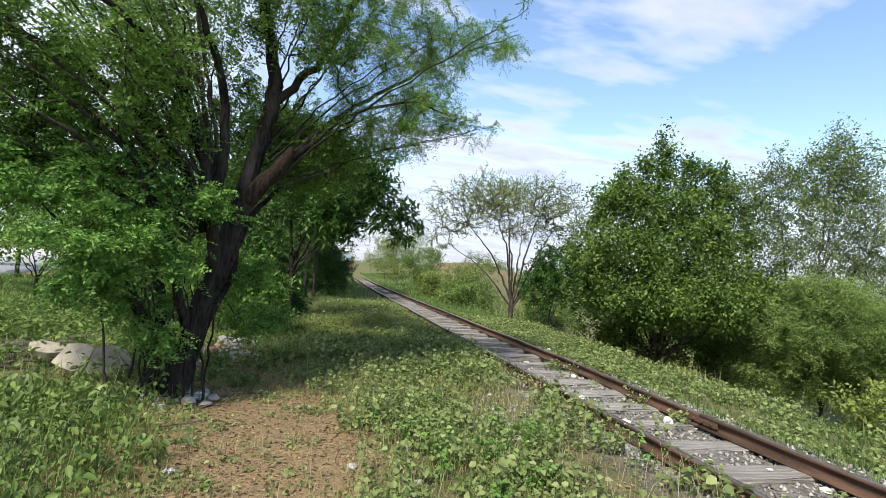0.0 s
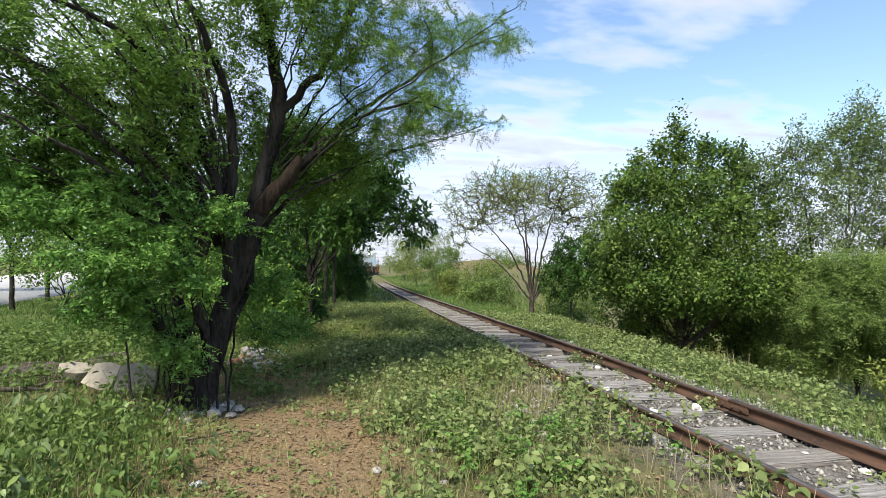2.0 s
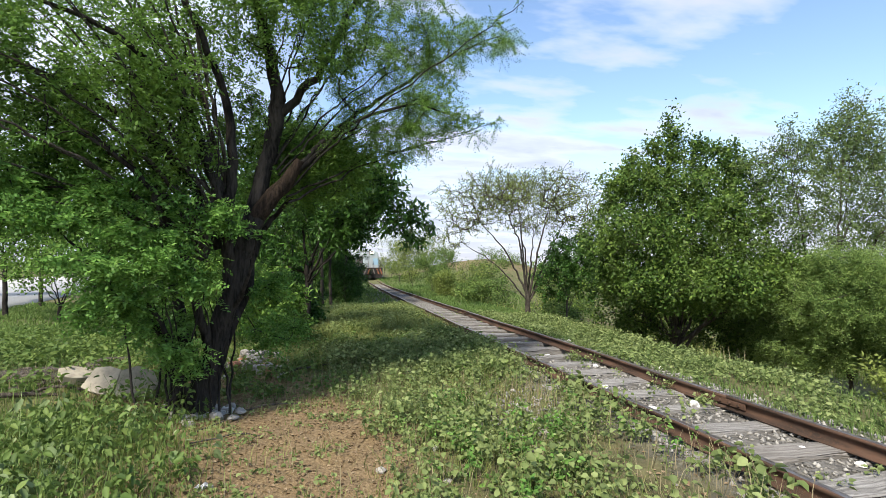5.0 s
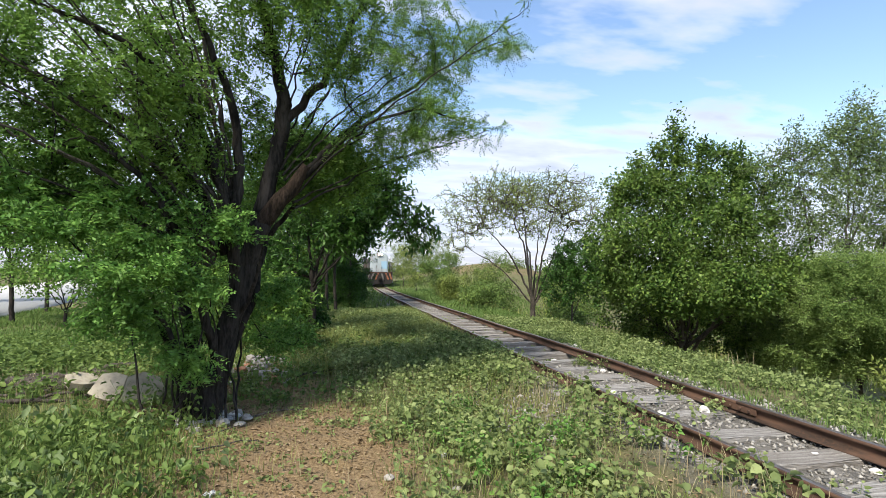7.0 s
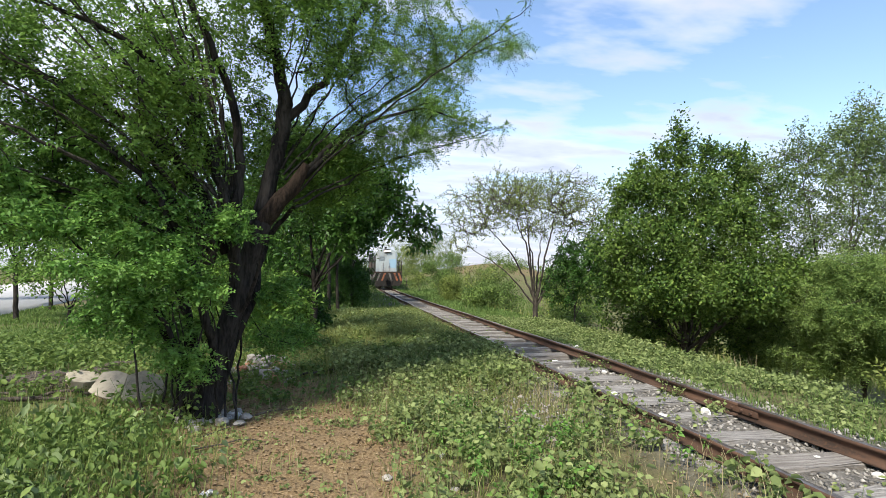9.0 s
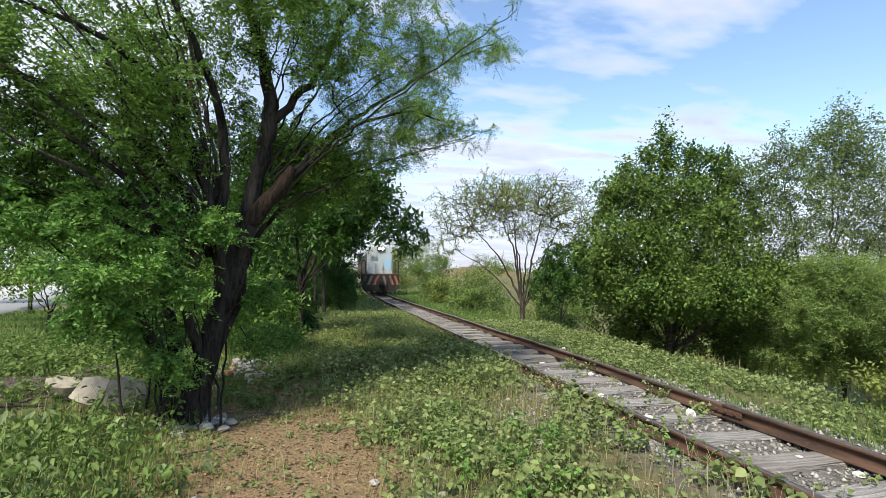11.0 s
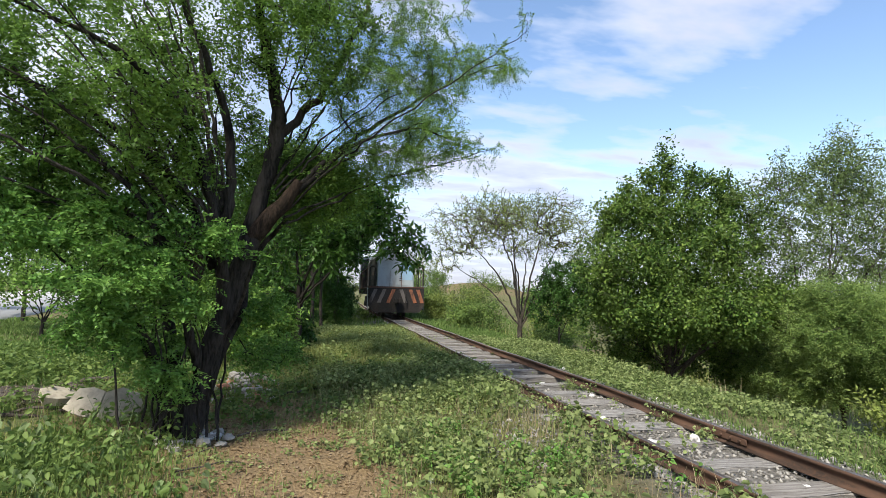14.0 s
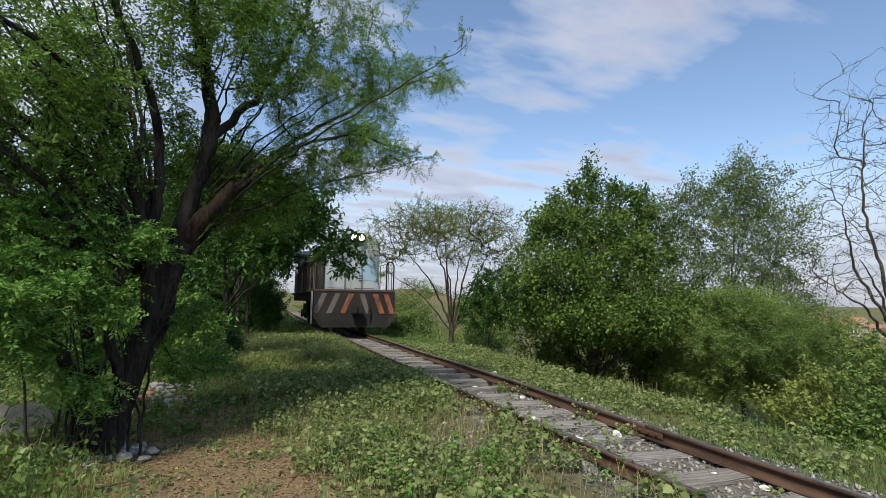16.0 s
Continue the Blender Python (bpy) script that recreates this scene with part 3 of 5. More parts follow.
# ---- the large tree beside the track ----
def main_tree():
    rng = np.random.default_rng(11)
    S = lambda p, r: spline(p, r, 0.12, 0.012, rng)
    limbs = [
        S([(-1.26, 5.9, -0.45), (-1.20, 5.87, -0.1), (-1.06, 5.85, 0.43), (-0.93, 5.85, 0.9), (-0.82, 5.85, 1.38), (-0.65, 5.85, 1.84)], [0.20, 0.140, 0.112, 0.106, 0.10, 0.092]),
        S([(-0.82, 5.85, 1.38), (-0.6, 5.9, 2.31), (-0.46, 5.9, 3.01), (-0.54, 5.8, 3.53), (-0.7, 5.6, 4.1), (-0.83, 5.3, 4.7)], [0.10, 0.085, 0.08, 0.06, 0.045, 0.025]),
        S([(-0.95, 5.85, 0.95), (-0.94, 5.7, 1.73), (-0.89, 5.7, 2.38), (-0.95, 5.6, 3.0), (-1.12, 5.3, 3.45), (-1.4, 5.0, 4.1)], [0.07, 0.06, 0.05, 0.042, 0.032, 0.02]),
        S([(-0.68, 5.85, 1.78), (-0.40, 5.8, 2.14), (-0.22, 5.75, 2.40)], [0.10, 0.085, 0.05]),
        S([(-0.48, 5.85, 2.05), (0.13, 5.9, 2.79), (0.79, 6.1, 3.35), (1.52, 6.2, 3.86), (2.5, 6.4, 4.42)], [0.04, 0.028, 0.02, 0.013, 0.005]),
        S([(-0.46, 5.9, 2.91), (0.06, 6.0, 3.6), (0.39, 6.2, 4.46), (0.68, 6.3, 5.3)], [0.05, 0.04, 0.032, 0.02]),
        S([(-0.36, 5.8, 2.18), (0.36, 5.6, 2.85), (0.96, 5.5, 3.04), (1.45, 5.6, 2.95)], [0.03, 0.02, 0.013, 0.005]),
        S([(-1.04, 5.8, 1.44), (-1.38, 5.6, 2.29), (-2.04, 5.3, 2.84), (-2.69, 5.0, 3.03), (-3.3, 4.7, 3.0)], [0.05, 0.04, 0.032, 0.025, 0.014]),
        S([(-0.94, 5.7, 1.73), (-1.34, 5.4, 3.03), (-1.85, 5.0, 3.36), (-2.4, 4.6, 3.45)], [0.042, 0.034, 0.025, 0.012]),
        S([(-1.11, 5.8, 0.33), (-1.29, 5.5, 1.38), (-1.57, 5.2, 2.05), (-2.01, 4.9, 2.4)], [0.05, 0.04, 0.028, 0.012]),
        S([(-1.2, 5.9, -0.2), (-1.55, 5.9, 1.27), (-1.76, 6.2, 2.39), (-2.07, 6.4, 3.58)], [0.06, 0.05, 0.04, 0.02]),
        S([(-1.15, 5.9, -0.1), (-0.79, 6.1, 1.01), (-0.71, 6.4, 1.66), (-0.14, 7.0, 2.38)], [0.05, 0.042, 0.035, 0.015]),
        S([(-1.24, 5.75, -0.3), (-1.40, 5.6, 0.5), (-1.62, 5.4, 0.95), (-1.85, 5.2, 1.25)], [0.036, 0.028, 0.018, 0.007]),
        S([(-1.3, 5.9, -0.3), (-1.55, 5.8, 0.5), (-1.90, 5.6, 1.15), (-2.4, 5.3, 1.65)], [0.032, 0.027, 0.018, 0.008]),
        S([(-0.95, 5.85, 0.7), (-0.70, 5.6, 1.15), (-0.62, 5.4, 1.5)], [0.03, 0.02, 0.008]),
    ]
    for k in range(13):
        f = k / 12
        end = np.array([2.3 - 2.6 * f, 6.2 + rng.normal() * 0.5, 3.1 + 2.0 * f + rng.normal() * 0.15])
        a = np.array([-0.35 - 0.25 * f, 5.85, 1.95 + 0.7 * f])
        limbs.append(S([a, a + (end - a) * 0.4 + np.array([0, 0, 0.12]), end], [0.013, 0.009, 0.003]))
    for k in range(24):
        f = k / 23
        end = np.array([-3.6 + 2.2 * f, 5.0 + rng.normal() * 0.5, 2.5 + 2.2 * f + rng.normal() * 0.15])
        a = np.array([-1.15 + 0.2 * f, 5.75, 1.3 + 0.9 * f])
        limbs.append(S([a, a + (end - a) * 0.4 + np.array([0, 0, 0.22]), end], [0.019, 0.013, 0.004]))
    B = lambda c, r, n, h=0.3: blob(rng, c, r, n, h)
    high = np.concatenate([
        B((-0.7, 5.5, 4.6), (1.5, 1.4, 0.9), 140), B((-2.2, 5.0, 3.4), (1.2, 1.1, 0.8), 150), B((-3.3, 4.8, 3.4), (1.1, 1.0, 0.8), 75),
        B((-1.9, 5.6, 2.5), (0.9, 0.9, 0.6), 130), B((-1.8, 6.6, 3.4), (1.2, 0.9, 0.9), 130), B((-0.4, 6.7, 2.6), (0.9, 0.8, 0.7), 110), B((-3.0, 5.8, 2.4), (1.0, 0.8, 0.7), 70),
        B((-0.3, 5.5, 3.8), (0.8, 0.6, 0.7), 65), B((0.0, 6.3, 2.5), (0.6, 0.5, 0.5), 60)])
    right = np.concatenate([
        B((0.45, 5.9, 4.5), (0.9, 1.1, 0.9), 75), B((0.3, 5.9, 3.4), (0.8, 0.9, 0.55), 50), B((1.1, 6.1, 3.75), (0.7, 0.7, 0.45), 60), B((1.95, 6.3, 4.2), (0.6, 0.45, 0.22), 34),
        B((1.25, 5.8, 3.05), (0.5, 0.5, 0.25), 46), B((1.1, 6.1, 4.75), (0.7, 0.8, 0.55), 46), B((0.3, 6.0, 2.75), (0.8, 0.6, 0.4), 55), B((0.95, 5.9, 2.75), (0.5, 0.5, 0.3), 44), B((0.6, 6.0, 3.6), (0.9, 0.8, 0.5), 30)] + [q[-3:] + rng.normal(size=(3, 3)) * 0.1 for q, r in limbs[15:28]] + [limbs[4][0][-12:] + rng.normal(size=(12, 3)) * 0.12, limbs[6][0][-6:] + rng.normal(size=(6, 3)) * 0.12])
    low = np.concatenate([
        B((-2.3, 5.0, 1.70), (0.55, 0.45, 0.13), 26), B((-1.70, 5.0, 1.28), (0.5, 0.4, 0.12), 26), B((-1.62, 5.1, 0.98), (0.36, 0.35, 0.12), 14),
        B((-1.55, 5.2, 1.50), (0.4, 0.35, 0.13), 18), B((-0.88, 5.3, 1.72), (0.25, 0.25, 0.14), 9), B((-2.9, 5.3, 1.98), (0.6, 0.5, 0.14), 24), B((-2.6, 5.3, 2.30), (0.7, 0.5, 0.16), 26),
        B((-1.75, 5.3, 1.92), (0.5, 0.45, 0.16), 20), B((-3.3, 5.3, 1.75), (0.35, 0.35, 0.10), 8),
        B((-1.55, 5.6, 0.62), (0.34, 0.28, 0.22), 12), B((-1.30, 5.45, 0.40), (0.22, 0.2, 0.22), 8), B((-1.15, 5.35, 1.08), (0.2, 0.2, 0.16), 8), B((-1.95, 5.4, 0.82), (0.28, 0.25, 0.12), 8),
        B((-0.7, 6.4, 0.9), (0.35, 0.4, 0.5), 18), B((-0.5, 6.7, 0.5), (0.3, 0.3, 0.3), 12)])
    for k in range(26):
        a = np.array([-1.25 + rng.normal() * 0.22, 5.8 + rng.normal() * 0.15, -0.35])
        e = a + np.array([-0.12 + rng.normal() * 0.28, rng.normal() * 0.25, rng.uniform(0.7, 1.6)])
        limbs.append(S([a, (a + e) / 2 + np.array([rng.normal() * 0.06, 0, 0.05]), e], [0.014, 0.010, 0.004]))
    for x, y, z0, z1 in ((-1.72, 5.2, 3.35, 2.25), (-1.02, 5.45, 3.2, 1.75), (-2.35, 5.1, 2.9, 2.2)):
        limbs.append(S([(x, y, z0), (x + 0.03, y, (z0 + z1) / 2), (x + 0.01, y, z1)], [0.007, 0.006, 0.005]))
    p_high = grow(limbs[1:3] + limbs[7:9] + limbs[10:12] + limbs[28:52], high, rng, 0.0026)
    p_right = grow(limbs[4:7] + limbs[15:28], right, rng, 0.0024)
    p_low = grow(limbs[9:15], low, rng, 0.0026)
    P, D = spots(p_high, 13, rng, 0.85, 0.06)
    crown = feathers(P, D, rng, 0.17, 4, 0.050, 0.024)
    P, D = spots(p_right, 13, rng, 0.9, 0.03)
    fronds = feathers(P, D, rng, 0.16, 7, 0.030, 0.011)
    P, D = spots(p_low, 12, rng, 0.85, 0.05)
    lowc = feathers(P, unit(D * np.array([1, 1, 0.25]) + np.array([0, -0.2, -0.05])), rng, 0.20, 6, 0.048, 0.024)
    p_high = p_high + p_right
    # the arching stems (28 to 51) take paler bark as painted light
    return tree("feathery_tree", limbs, p_high + p_low, [("crown", crown, LEAF_MAIN), ("fronds", fronds, LEAF_MAIN), ("low_foliage", lowc, LEAF_LOW)], BARK_DARK,
                "leaning many-stemmed tree with dark bark and feathery leaves", "tree", bark_of={3: BARK_TORN, **{i: BARK_GREY for i in range(28, 52)}})


main_tree()


def simple_tree(name, base, fork, blobs, seed, leaf_mat_, bark, label, tip=0.004, trunk_r=0.12, leaf=0.07, wide=0.04, per=14, last=0.75, spread=1.0, group="", feather=False, lift=0.15, jitter=0.05, bend=0.25, power=0.42, shoots=0, limb_r=0.5, reach=0.75):
    """A tree or bush: a short stem, a limb from its fork into each rounded clump of the crown, then twigs; shoots stand out of the outline."""
    rng = np.random.default_rng(seed)
    base, fork = np.array(base, float), np.array(fork, float)
    base[2] = float(ground_z(base[0], base[1])) - 0.08
    limbs = [spline([base, (base + fork) / 2 + rng.normal(size=3) * 0.03, fork], [trunk_r, trunk_r * 0.85, trunk_r * 0.7], 0.15, 0.008, rng)]
    T = []
    for c, r, n in blobs:
        c = np.array(c, float)
        end = fork + (c - fork) * (1 + reach * 0.5) if reach > 1 else fork + (c - fork) * (0.6 + 0.5 * reach)
        mid = fork + (end - fork) * 0.5 + rng.normal(size=3) * 0.05 * np.linalg.norm(end - fork) + np.array([0, 0, 0.06 * np.linalg.norm(end - fork)])
        k = trunk_r * limb_r * min(1.0, (n / 150) ** 0.4)
        limbs.append(spline([fork - (fork - base) * rng.uniform(0, 0.35), mid, end], [k, k * 0.6, k * 0.22], 0.15, 0.015, rng))
        T.append(blob(rng, c, r, n, 0.35))
        if shoots:
            m = max(1, int(shoots * n / 300))
            v = unit(rng.normal(size=(m, 3)) * np.array([1, 1, 0.5]) + np.array([0, 0, 0.55]))
            T.append(c + v * np.array(r) * rng.uniform(1.05, 1.45, m)[:, None])
    T = np.concatenate(T)
    paths = grow(limbs, T, rng, tip, spread=spread, lift=lift, bend=bend, power=power)
    P, D = spots(paths, per, rng, last, jitter)
    if feather:
        lv = feathers(P, D, rng, leaf * 4, 4, leaf, wide)
    else:
        lv = leaves(P, D, leaf * rng.uniform(0.55, 1.3, len(P)), wide * rng.uniform(0.7, 1.2, len(P)), rng)
    return tree(name, limbs, paths, [("crown", lv, leaf_mat_)], bark, label, "bush" if "bush" in name or "shrub" in name else "tree", group)


# spreading tree with few leaves across the track
simple_tree("sparse_tree", (7.55, 18.2, 0), (7.45, 18.1, 0.30), [
    ((5.2, 18.0, 3.3), (1.25, 1.2, 0.9), 430), ((6.1, 17.4, 3.9), (1.25, 1.2, 0.8), 430), ((7.2, 18.5, 4.1), (1.3, 1.2, 0.7), 430), ((8.3, 17.6, 4.0), (1.25, 1.2, 0.8), 430), ((9.3, 18.2, 3.4), (1.25, 1.2, 0.9), 430),
    ((4.8, 18.6, 2.3), (0.7, 0.8, 0.5), 80), ((9.9, 17.8, 2.5), (0.7, 0.8, 0.5), 80), ((6.7, 17.2, 3.0), (1.0, 0.9, 0.7), 150), ((8.1, 18.9, 3.0), (1.0, 0.9, 0.7), 150)],
    21, LEAF_PALE, BARK_GREY, "thinly leaved spreading tree with pale grey branches", tip=0.0060, trunk_r=0.12, leaf=0.075, wide=0.036, per=6, last=0.4, power=0.335, limb_r=0.38, shoots=60, reach=0.6, bend=0.18, lift=0.1, spread=1.15)
simple_tree("shrub", (8.7, 17.4, 0), (8.7, 17.4, 0.2), [((8.2, 17.3, 0.75), (0.7, 0.8, 0.9), 130), ((9.1, 17.4, 1.1), (0.8, 0.8, 1.0), 160), ((8.8, 17.6, 1.8), (0.7, 0.7, 0.7), 90), ((9.8, 17.3, 0.7), (0.8, 0.7, 0.9), 120), ((9.6, 17.4, 1.7), (0.5, 0.5, 0.6), 60)],
    31, LEAF_DARK, BARK_GREY, "dark green shrub at the foot of a tree", trunk_r=0.04, leaf=0.10, wide=0.05, per=24, shoots=60)
# broad dense bush that hangs over the edge of the bank, hollow and dark below
simple_tree("dense_bush", (8.6, 11.0, 0), (8.3, 10.9, -0.5), [
    ((7.0, 10.2, 1.55), (1.1, 1.0, 1.0), 240), ((8.4, 10.2, 1.9), (1.2, 1.1, 1.1), 250), ((7.9, 10.5, 2.9), (0.8, 0.8, 0.6), 80), ((7.35, 9.5, 0.75), (1.0, 0.7, 0.5), 150), ((8.4, 9.2, 0.75), (1.1, 0.7, 0.5), 150),
    ((9.55, 10.3, 2.7), (0.75, 0.8, 0.9), 130), ((6.45, 10.6, 1.2), (0.45, 0.6, 0.9), 80), ((9.6, 9.5, 1.0), (1.0, 0.8, 0.7), 150), ((6.75, 10.5, 3.0), (0.45, 0.5, 0.5), 50),
    ((7.5, 11.6, 0.2), (1.0, 0.6, 1.2), 150), ((8.9, 11.5, 0.1), (1.3, 0.6, 1.3), 170), ((10.2, 11.2, 0.1), (1.0, 0.6, 1.2), 130),
    ((8.0, 10.5, 3.9), (0.20, 0.25, 0.75), 36), ((7.45, 10.5, 3.6), (0.18, 0.25, 0.7), 28), ((8.6, 10.5, 3.65), (0.20, 0.25, 0.65), 32), ((9.15, 10.4, 3.7), (0.16, 0.25, 0.5), 20), ((9.7, 10.5, 3.6), (0.2, 0.25, 0.55), 24), ((6.9, 10.5, 3.4), (0.16, 0.25, 0.5), 20), ((6.35, 10.6, 2.6), (0.16, 0.25, 0.5), 18)],
    22, LEAF_BUSH, BARK_GREY, "dense rounded bush with glossy olive green leaves", tip=0.003, trunk_r=0.08, leaf=0.085, wide=0.05, per=36, jitter=0.09, shoots=110)
# tall wispy trees
simple_tree("wispy_tree", (11.0, 9.8, 0), (11.2, 9.7, -0.4), [
    ((11.9, 9.6, 4.05), (0.9, 0.9, 0.9), 170), ((10.5, 9.6, 3.0), (1.1, 1.0, 1.1), 230), ((12.4, 9.4, 3.1), (1.3, 1.1, 1.3), 260), ((11.2, 9.6, 1.5), (1.7, 1.0, 1.2), 300), ((13.6, 9.6, 2.8), (1.1, 0.9, 1.4), 170), ((13.2, 9.6, 1.2), (1.3, 0.9, 0.9), 150), ((11.4, 10.8, 0.0), (1.7, 0.7, 1.3), 260), ((13.6, 10.6, -0.1), (1.5, 0.7, 1.3), 200), ((12.2, 9.6, 4.75), (0.3, 0.4, 0.5), 40), ((10.4, 9.7, 3.8), (0.4, 0.5, 0.5), 40)],
    23, LEAF_WISPY, BARK_GREY, "tall wispy tree with small grey-green leaves", tip=0.003, trunk_r=0.08, leaf=0.08, wide=0.034, per=22, jitter=0.08, shoots=70)
simple_tree("low_shrub", (11.2, 9.0, 0), (11.0, 8.9, -0.9), [
    ((9.9, 8.4, 0.45), (0.9, 0.7, 0.6), 220), ((11.0, 8.0, 0.35), (1.1, 0.7, 0.75), 300), ((10.2, 8.2, 1.2), (0.9, 0.6, 0.4), 110), ((10.2, 8.7, -0.45), (1.0, 0.5, 0.5), 130), ((11.9, 8.8, -0.5), (1.2, 0.5, 0.6), 150), ((12.6, 8.6, 0.5), (1.2, 0.9, 0.7), 210), ((11.0, 9.6, -0.4), (1.8, 0.6, 0.9), 170), ((14.5, 8.8, -0.1), (1.3, 0.9, 0.8), 140)],
    33, LEAF_SOFT, BARK_GREY, "soft feathery green shrub below the trees", tip=0.003, trunk_r=0.05, leaf=0.045, wide=0.020, per=17, feather=True, shoots=80)
for i, (x, y, r, h) in enumerate([(9.6, 6.5, 0.9, 2.0), (10.6, 5.9, 1.1, 2.5), (9.2, 5.1, 0.8, 1.7), (11.8, 6.9, 1.2, 2.7), (8.0, 4.3, 0.7, 1.3), (12.6, 5.6, 1.3, 2.8), (10.2, 4.4, 1.0, 2.2)]):
    z = float(ground_z(x, y))
    simple_tree("slope_bush", (x, y, 0), (x, y, z + 0.2), [((x, y, z + h * 0.55), (r, r * 0.8, h * 0.42), 110), ((x - 0.5 * r, y - 0.3 * r, z + h * 0.4), (r * 0.7, r * 0.6, h * 0.32), 70), ((x + 0.5 * r, y, z + h * 0.7), (r * 0.6, r * 0.6, h * 0.32), 70)],
                270 + i, LEAF_PALE if i % 3 == 0 else LEAF_FAR, BARK_GREY, "leafy pale green bush on the bank below the track", 0.003, 0.03, 0.09, 0.045, 20, shoots=60, group="bushes on the bank")
simple_tree("leafless_tree", (12.6, 6.3, 0), (12.3, 6.3, 0.6), [
    ((10.4, 6.2, 3.2), (1.0, 1.0, 1.3), 200), ((11.2, 6.2, 4.8), (1.0, 1.0, 1.4), 200), ((12.4, 6.4, 4.2), (1.2, 1.0, 1.6), 160), ((10.0, 6.3, 1.7), (1.0, 0.9, 0.7), 130), ((11.2, 6.4, 2.2), (0.9, 0.8, 0.9), 120)],
    34, LEAF_WISPY, BARK_GREY, "almost leafless tree with thin dark twigs", tip=0.0032, trunk_r=0.08, leaf=0.05, wide=0.02, per=2, power=0.36, limb_r=0.5, shoots=20)
# dark tree behind the large one, whose bough hangs towards the track
simple_tree("dark_leaved_tree", (-0.35, 11.6, 0), (-0.3, 11.4, 1.3), [
    ((-0.9, 11.4, 3.0), (1.3, 1.2, 1.2), 230), ((0.1, 11.2, 2.6), (0.8, 1.0, 1.0), 160), ((1.38, 8.3, 1.90), (0.42, 0.4, 0.38), 46), ((0.95, 8.4, 2.55), (0.45, 0.5, 0.45), 70), ((0.6, 9.4, 2.5), (0.6, 0.8, 0.6), 110), ((-0.9, 11.6, 1.2), (0.7, 0.6, 0.7), 110), ((0.33, 9.5, 1.95), (0.46, 0.5, 0.5), 90)],
    24, LEAF_DARK, BARK_DARK, "dark-leaved tree with a bough hanging beside the track", tip=0.0035, trunk_r=0.08, leaf=0.13, wide=0.05, per=13, shoots=50, limb_r=0.4)
# bushes beyond y = 11 wear the dark leaf as painted woodland shade
for i, (x, y, r, h) in enumerate([(-0.9, 9.9, 0.7, 1.7), (-1.9, 10.6, 0.9, 2.0), (-0.55, 12.3, 0.6, 1.1), (-3.2, 11.4, 0.9, 1.7), (-1.3, 15.0, 0.9, 1.6), (-1.2, 18.4, 0.8, 1.8), (0.5, 26, 0.8, 2.4), (-0.6, 25, 0.9, 2.4), (0.7, 30, 0.8, 2.2), (1.2, 37, 0.7, 2.2), (1.6, 44, 0.8, 2.2), (-1.6, 23, 1.0, 2.4), (1.55, 27, 0.75, 2.6), (1.75, 33, 0.8, 2.8), (1.8, 40, 0.8, 3.2), (2.0, 48, 0.9, 3.6), (2.1, 58, 1.1, 4.0), (1.0, 22.5, 0.7, 2.4)]):
    z = float(ground_z(x, y))
    simple_tree("undergrowth_bush", (x, y, 0), (x, y, z + 0.15), [((x, y, z + h * 0.5), (r, r * 0.8, h * 0.45), 90), ((x + 0.4 * r, y, z + h * 0.35), (r * 0.7, r * 0.7, h * 0.33), 60), ((x - 0.4 * r, y, z + h * 0.65), (r * 0.6, r * 0.6, h * 0.35), 60)],
                240 + i, LEAF_MAIN if y < 11 else LEAF_DARK, BARK_DARK, "leafy green bush under the trees", 0.003, 0.03, 0.085, 0.045, 24, shoots=30, group="undergrowth behind the tree")

# ---- woods and bushes farther off ----
def wood(name, x, y, r, h, seed, mat=LEAF_FAR, label="leafy tree in the roadside wood", leaf=0.16, per=22, n=200, low=0.15, bark=BARK_DARK, group="", trunk_r=0.1):
    """A smaller tree of the woods: crown from low * h to h, r metres wide each way."""
    rng = np.random.default_rng(seed)
    z = float(ground_z(x, y))
    blobs = []
    for i in range(7):
        a, f = rng.uniform(0, 6.3), rng.uniform(0.2, 0.65)
        zc = z + h * rng.uniform(low + 0.18, 0.84)
        w = r * rng.uniform(0.38, 0.62)
        blobs.append(((x + r * f * math.cos(a), y + r * f * math.sin(a), zc), (w, w, h * rng.uniform(0.13, 0.22)), n // 7))
    return simple_tree(name, (x, y, 0), (x + rng.normal() * 0.1, y, z + h * (0.1 + low * 0.8)), blobs, seed, mat, bark, label, tip=0.006, trunk_r=trunk_r, leaf=leaf, wide=leaf * 0.55, per=per, group=group, jitter=0.12, shoots=40)


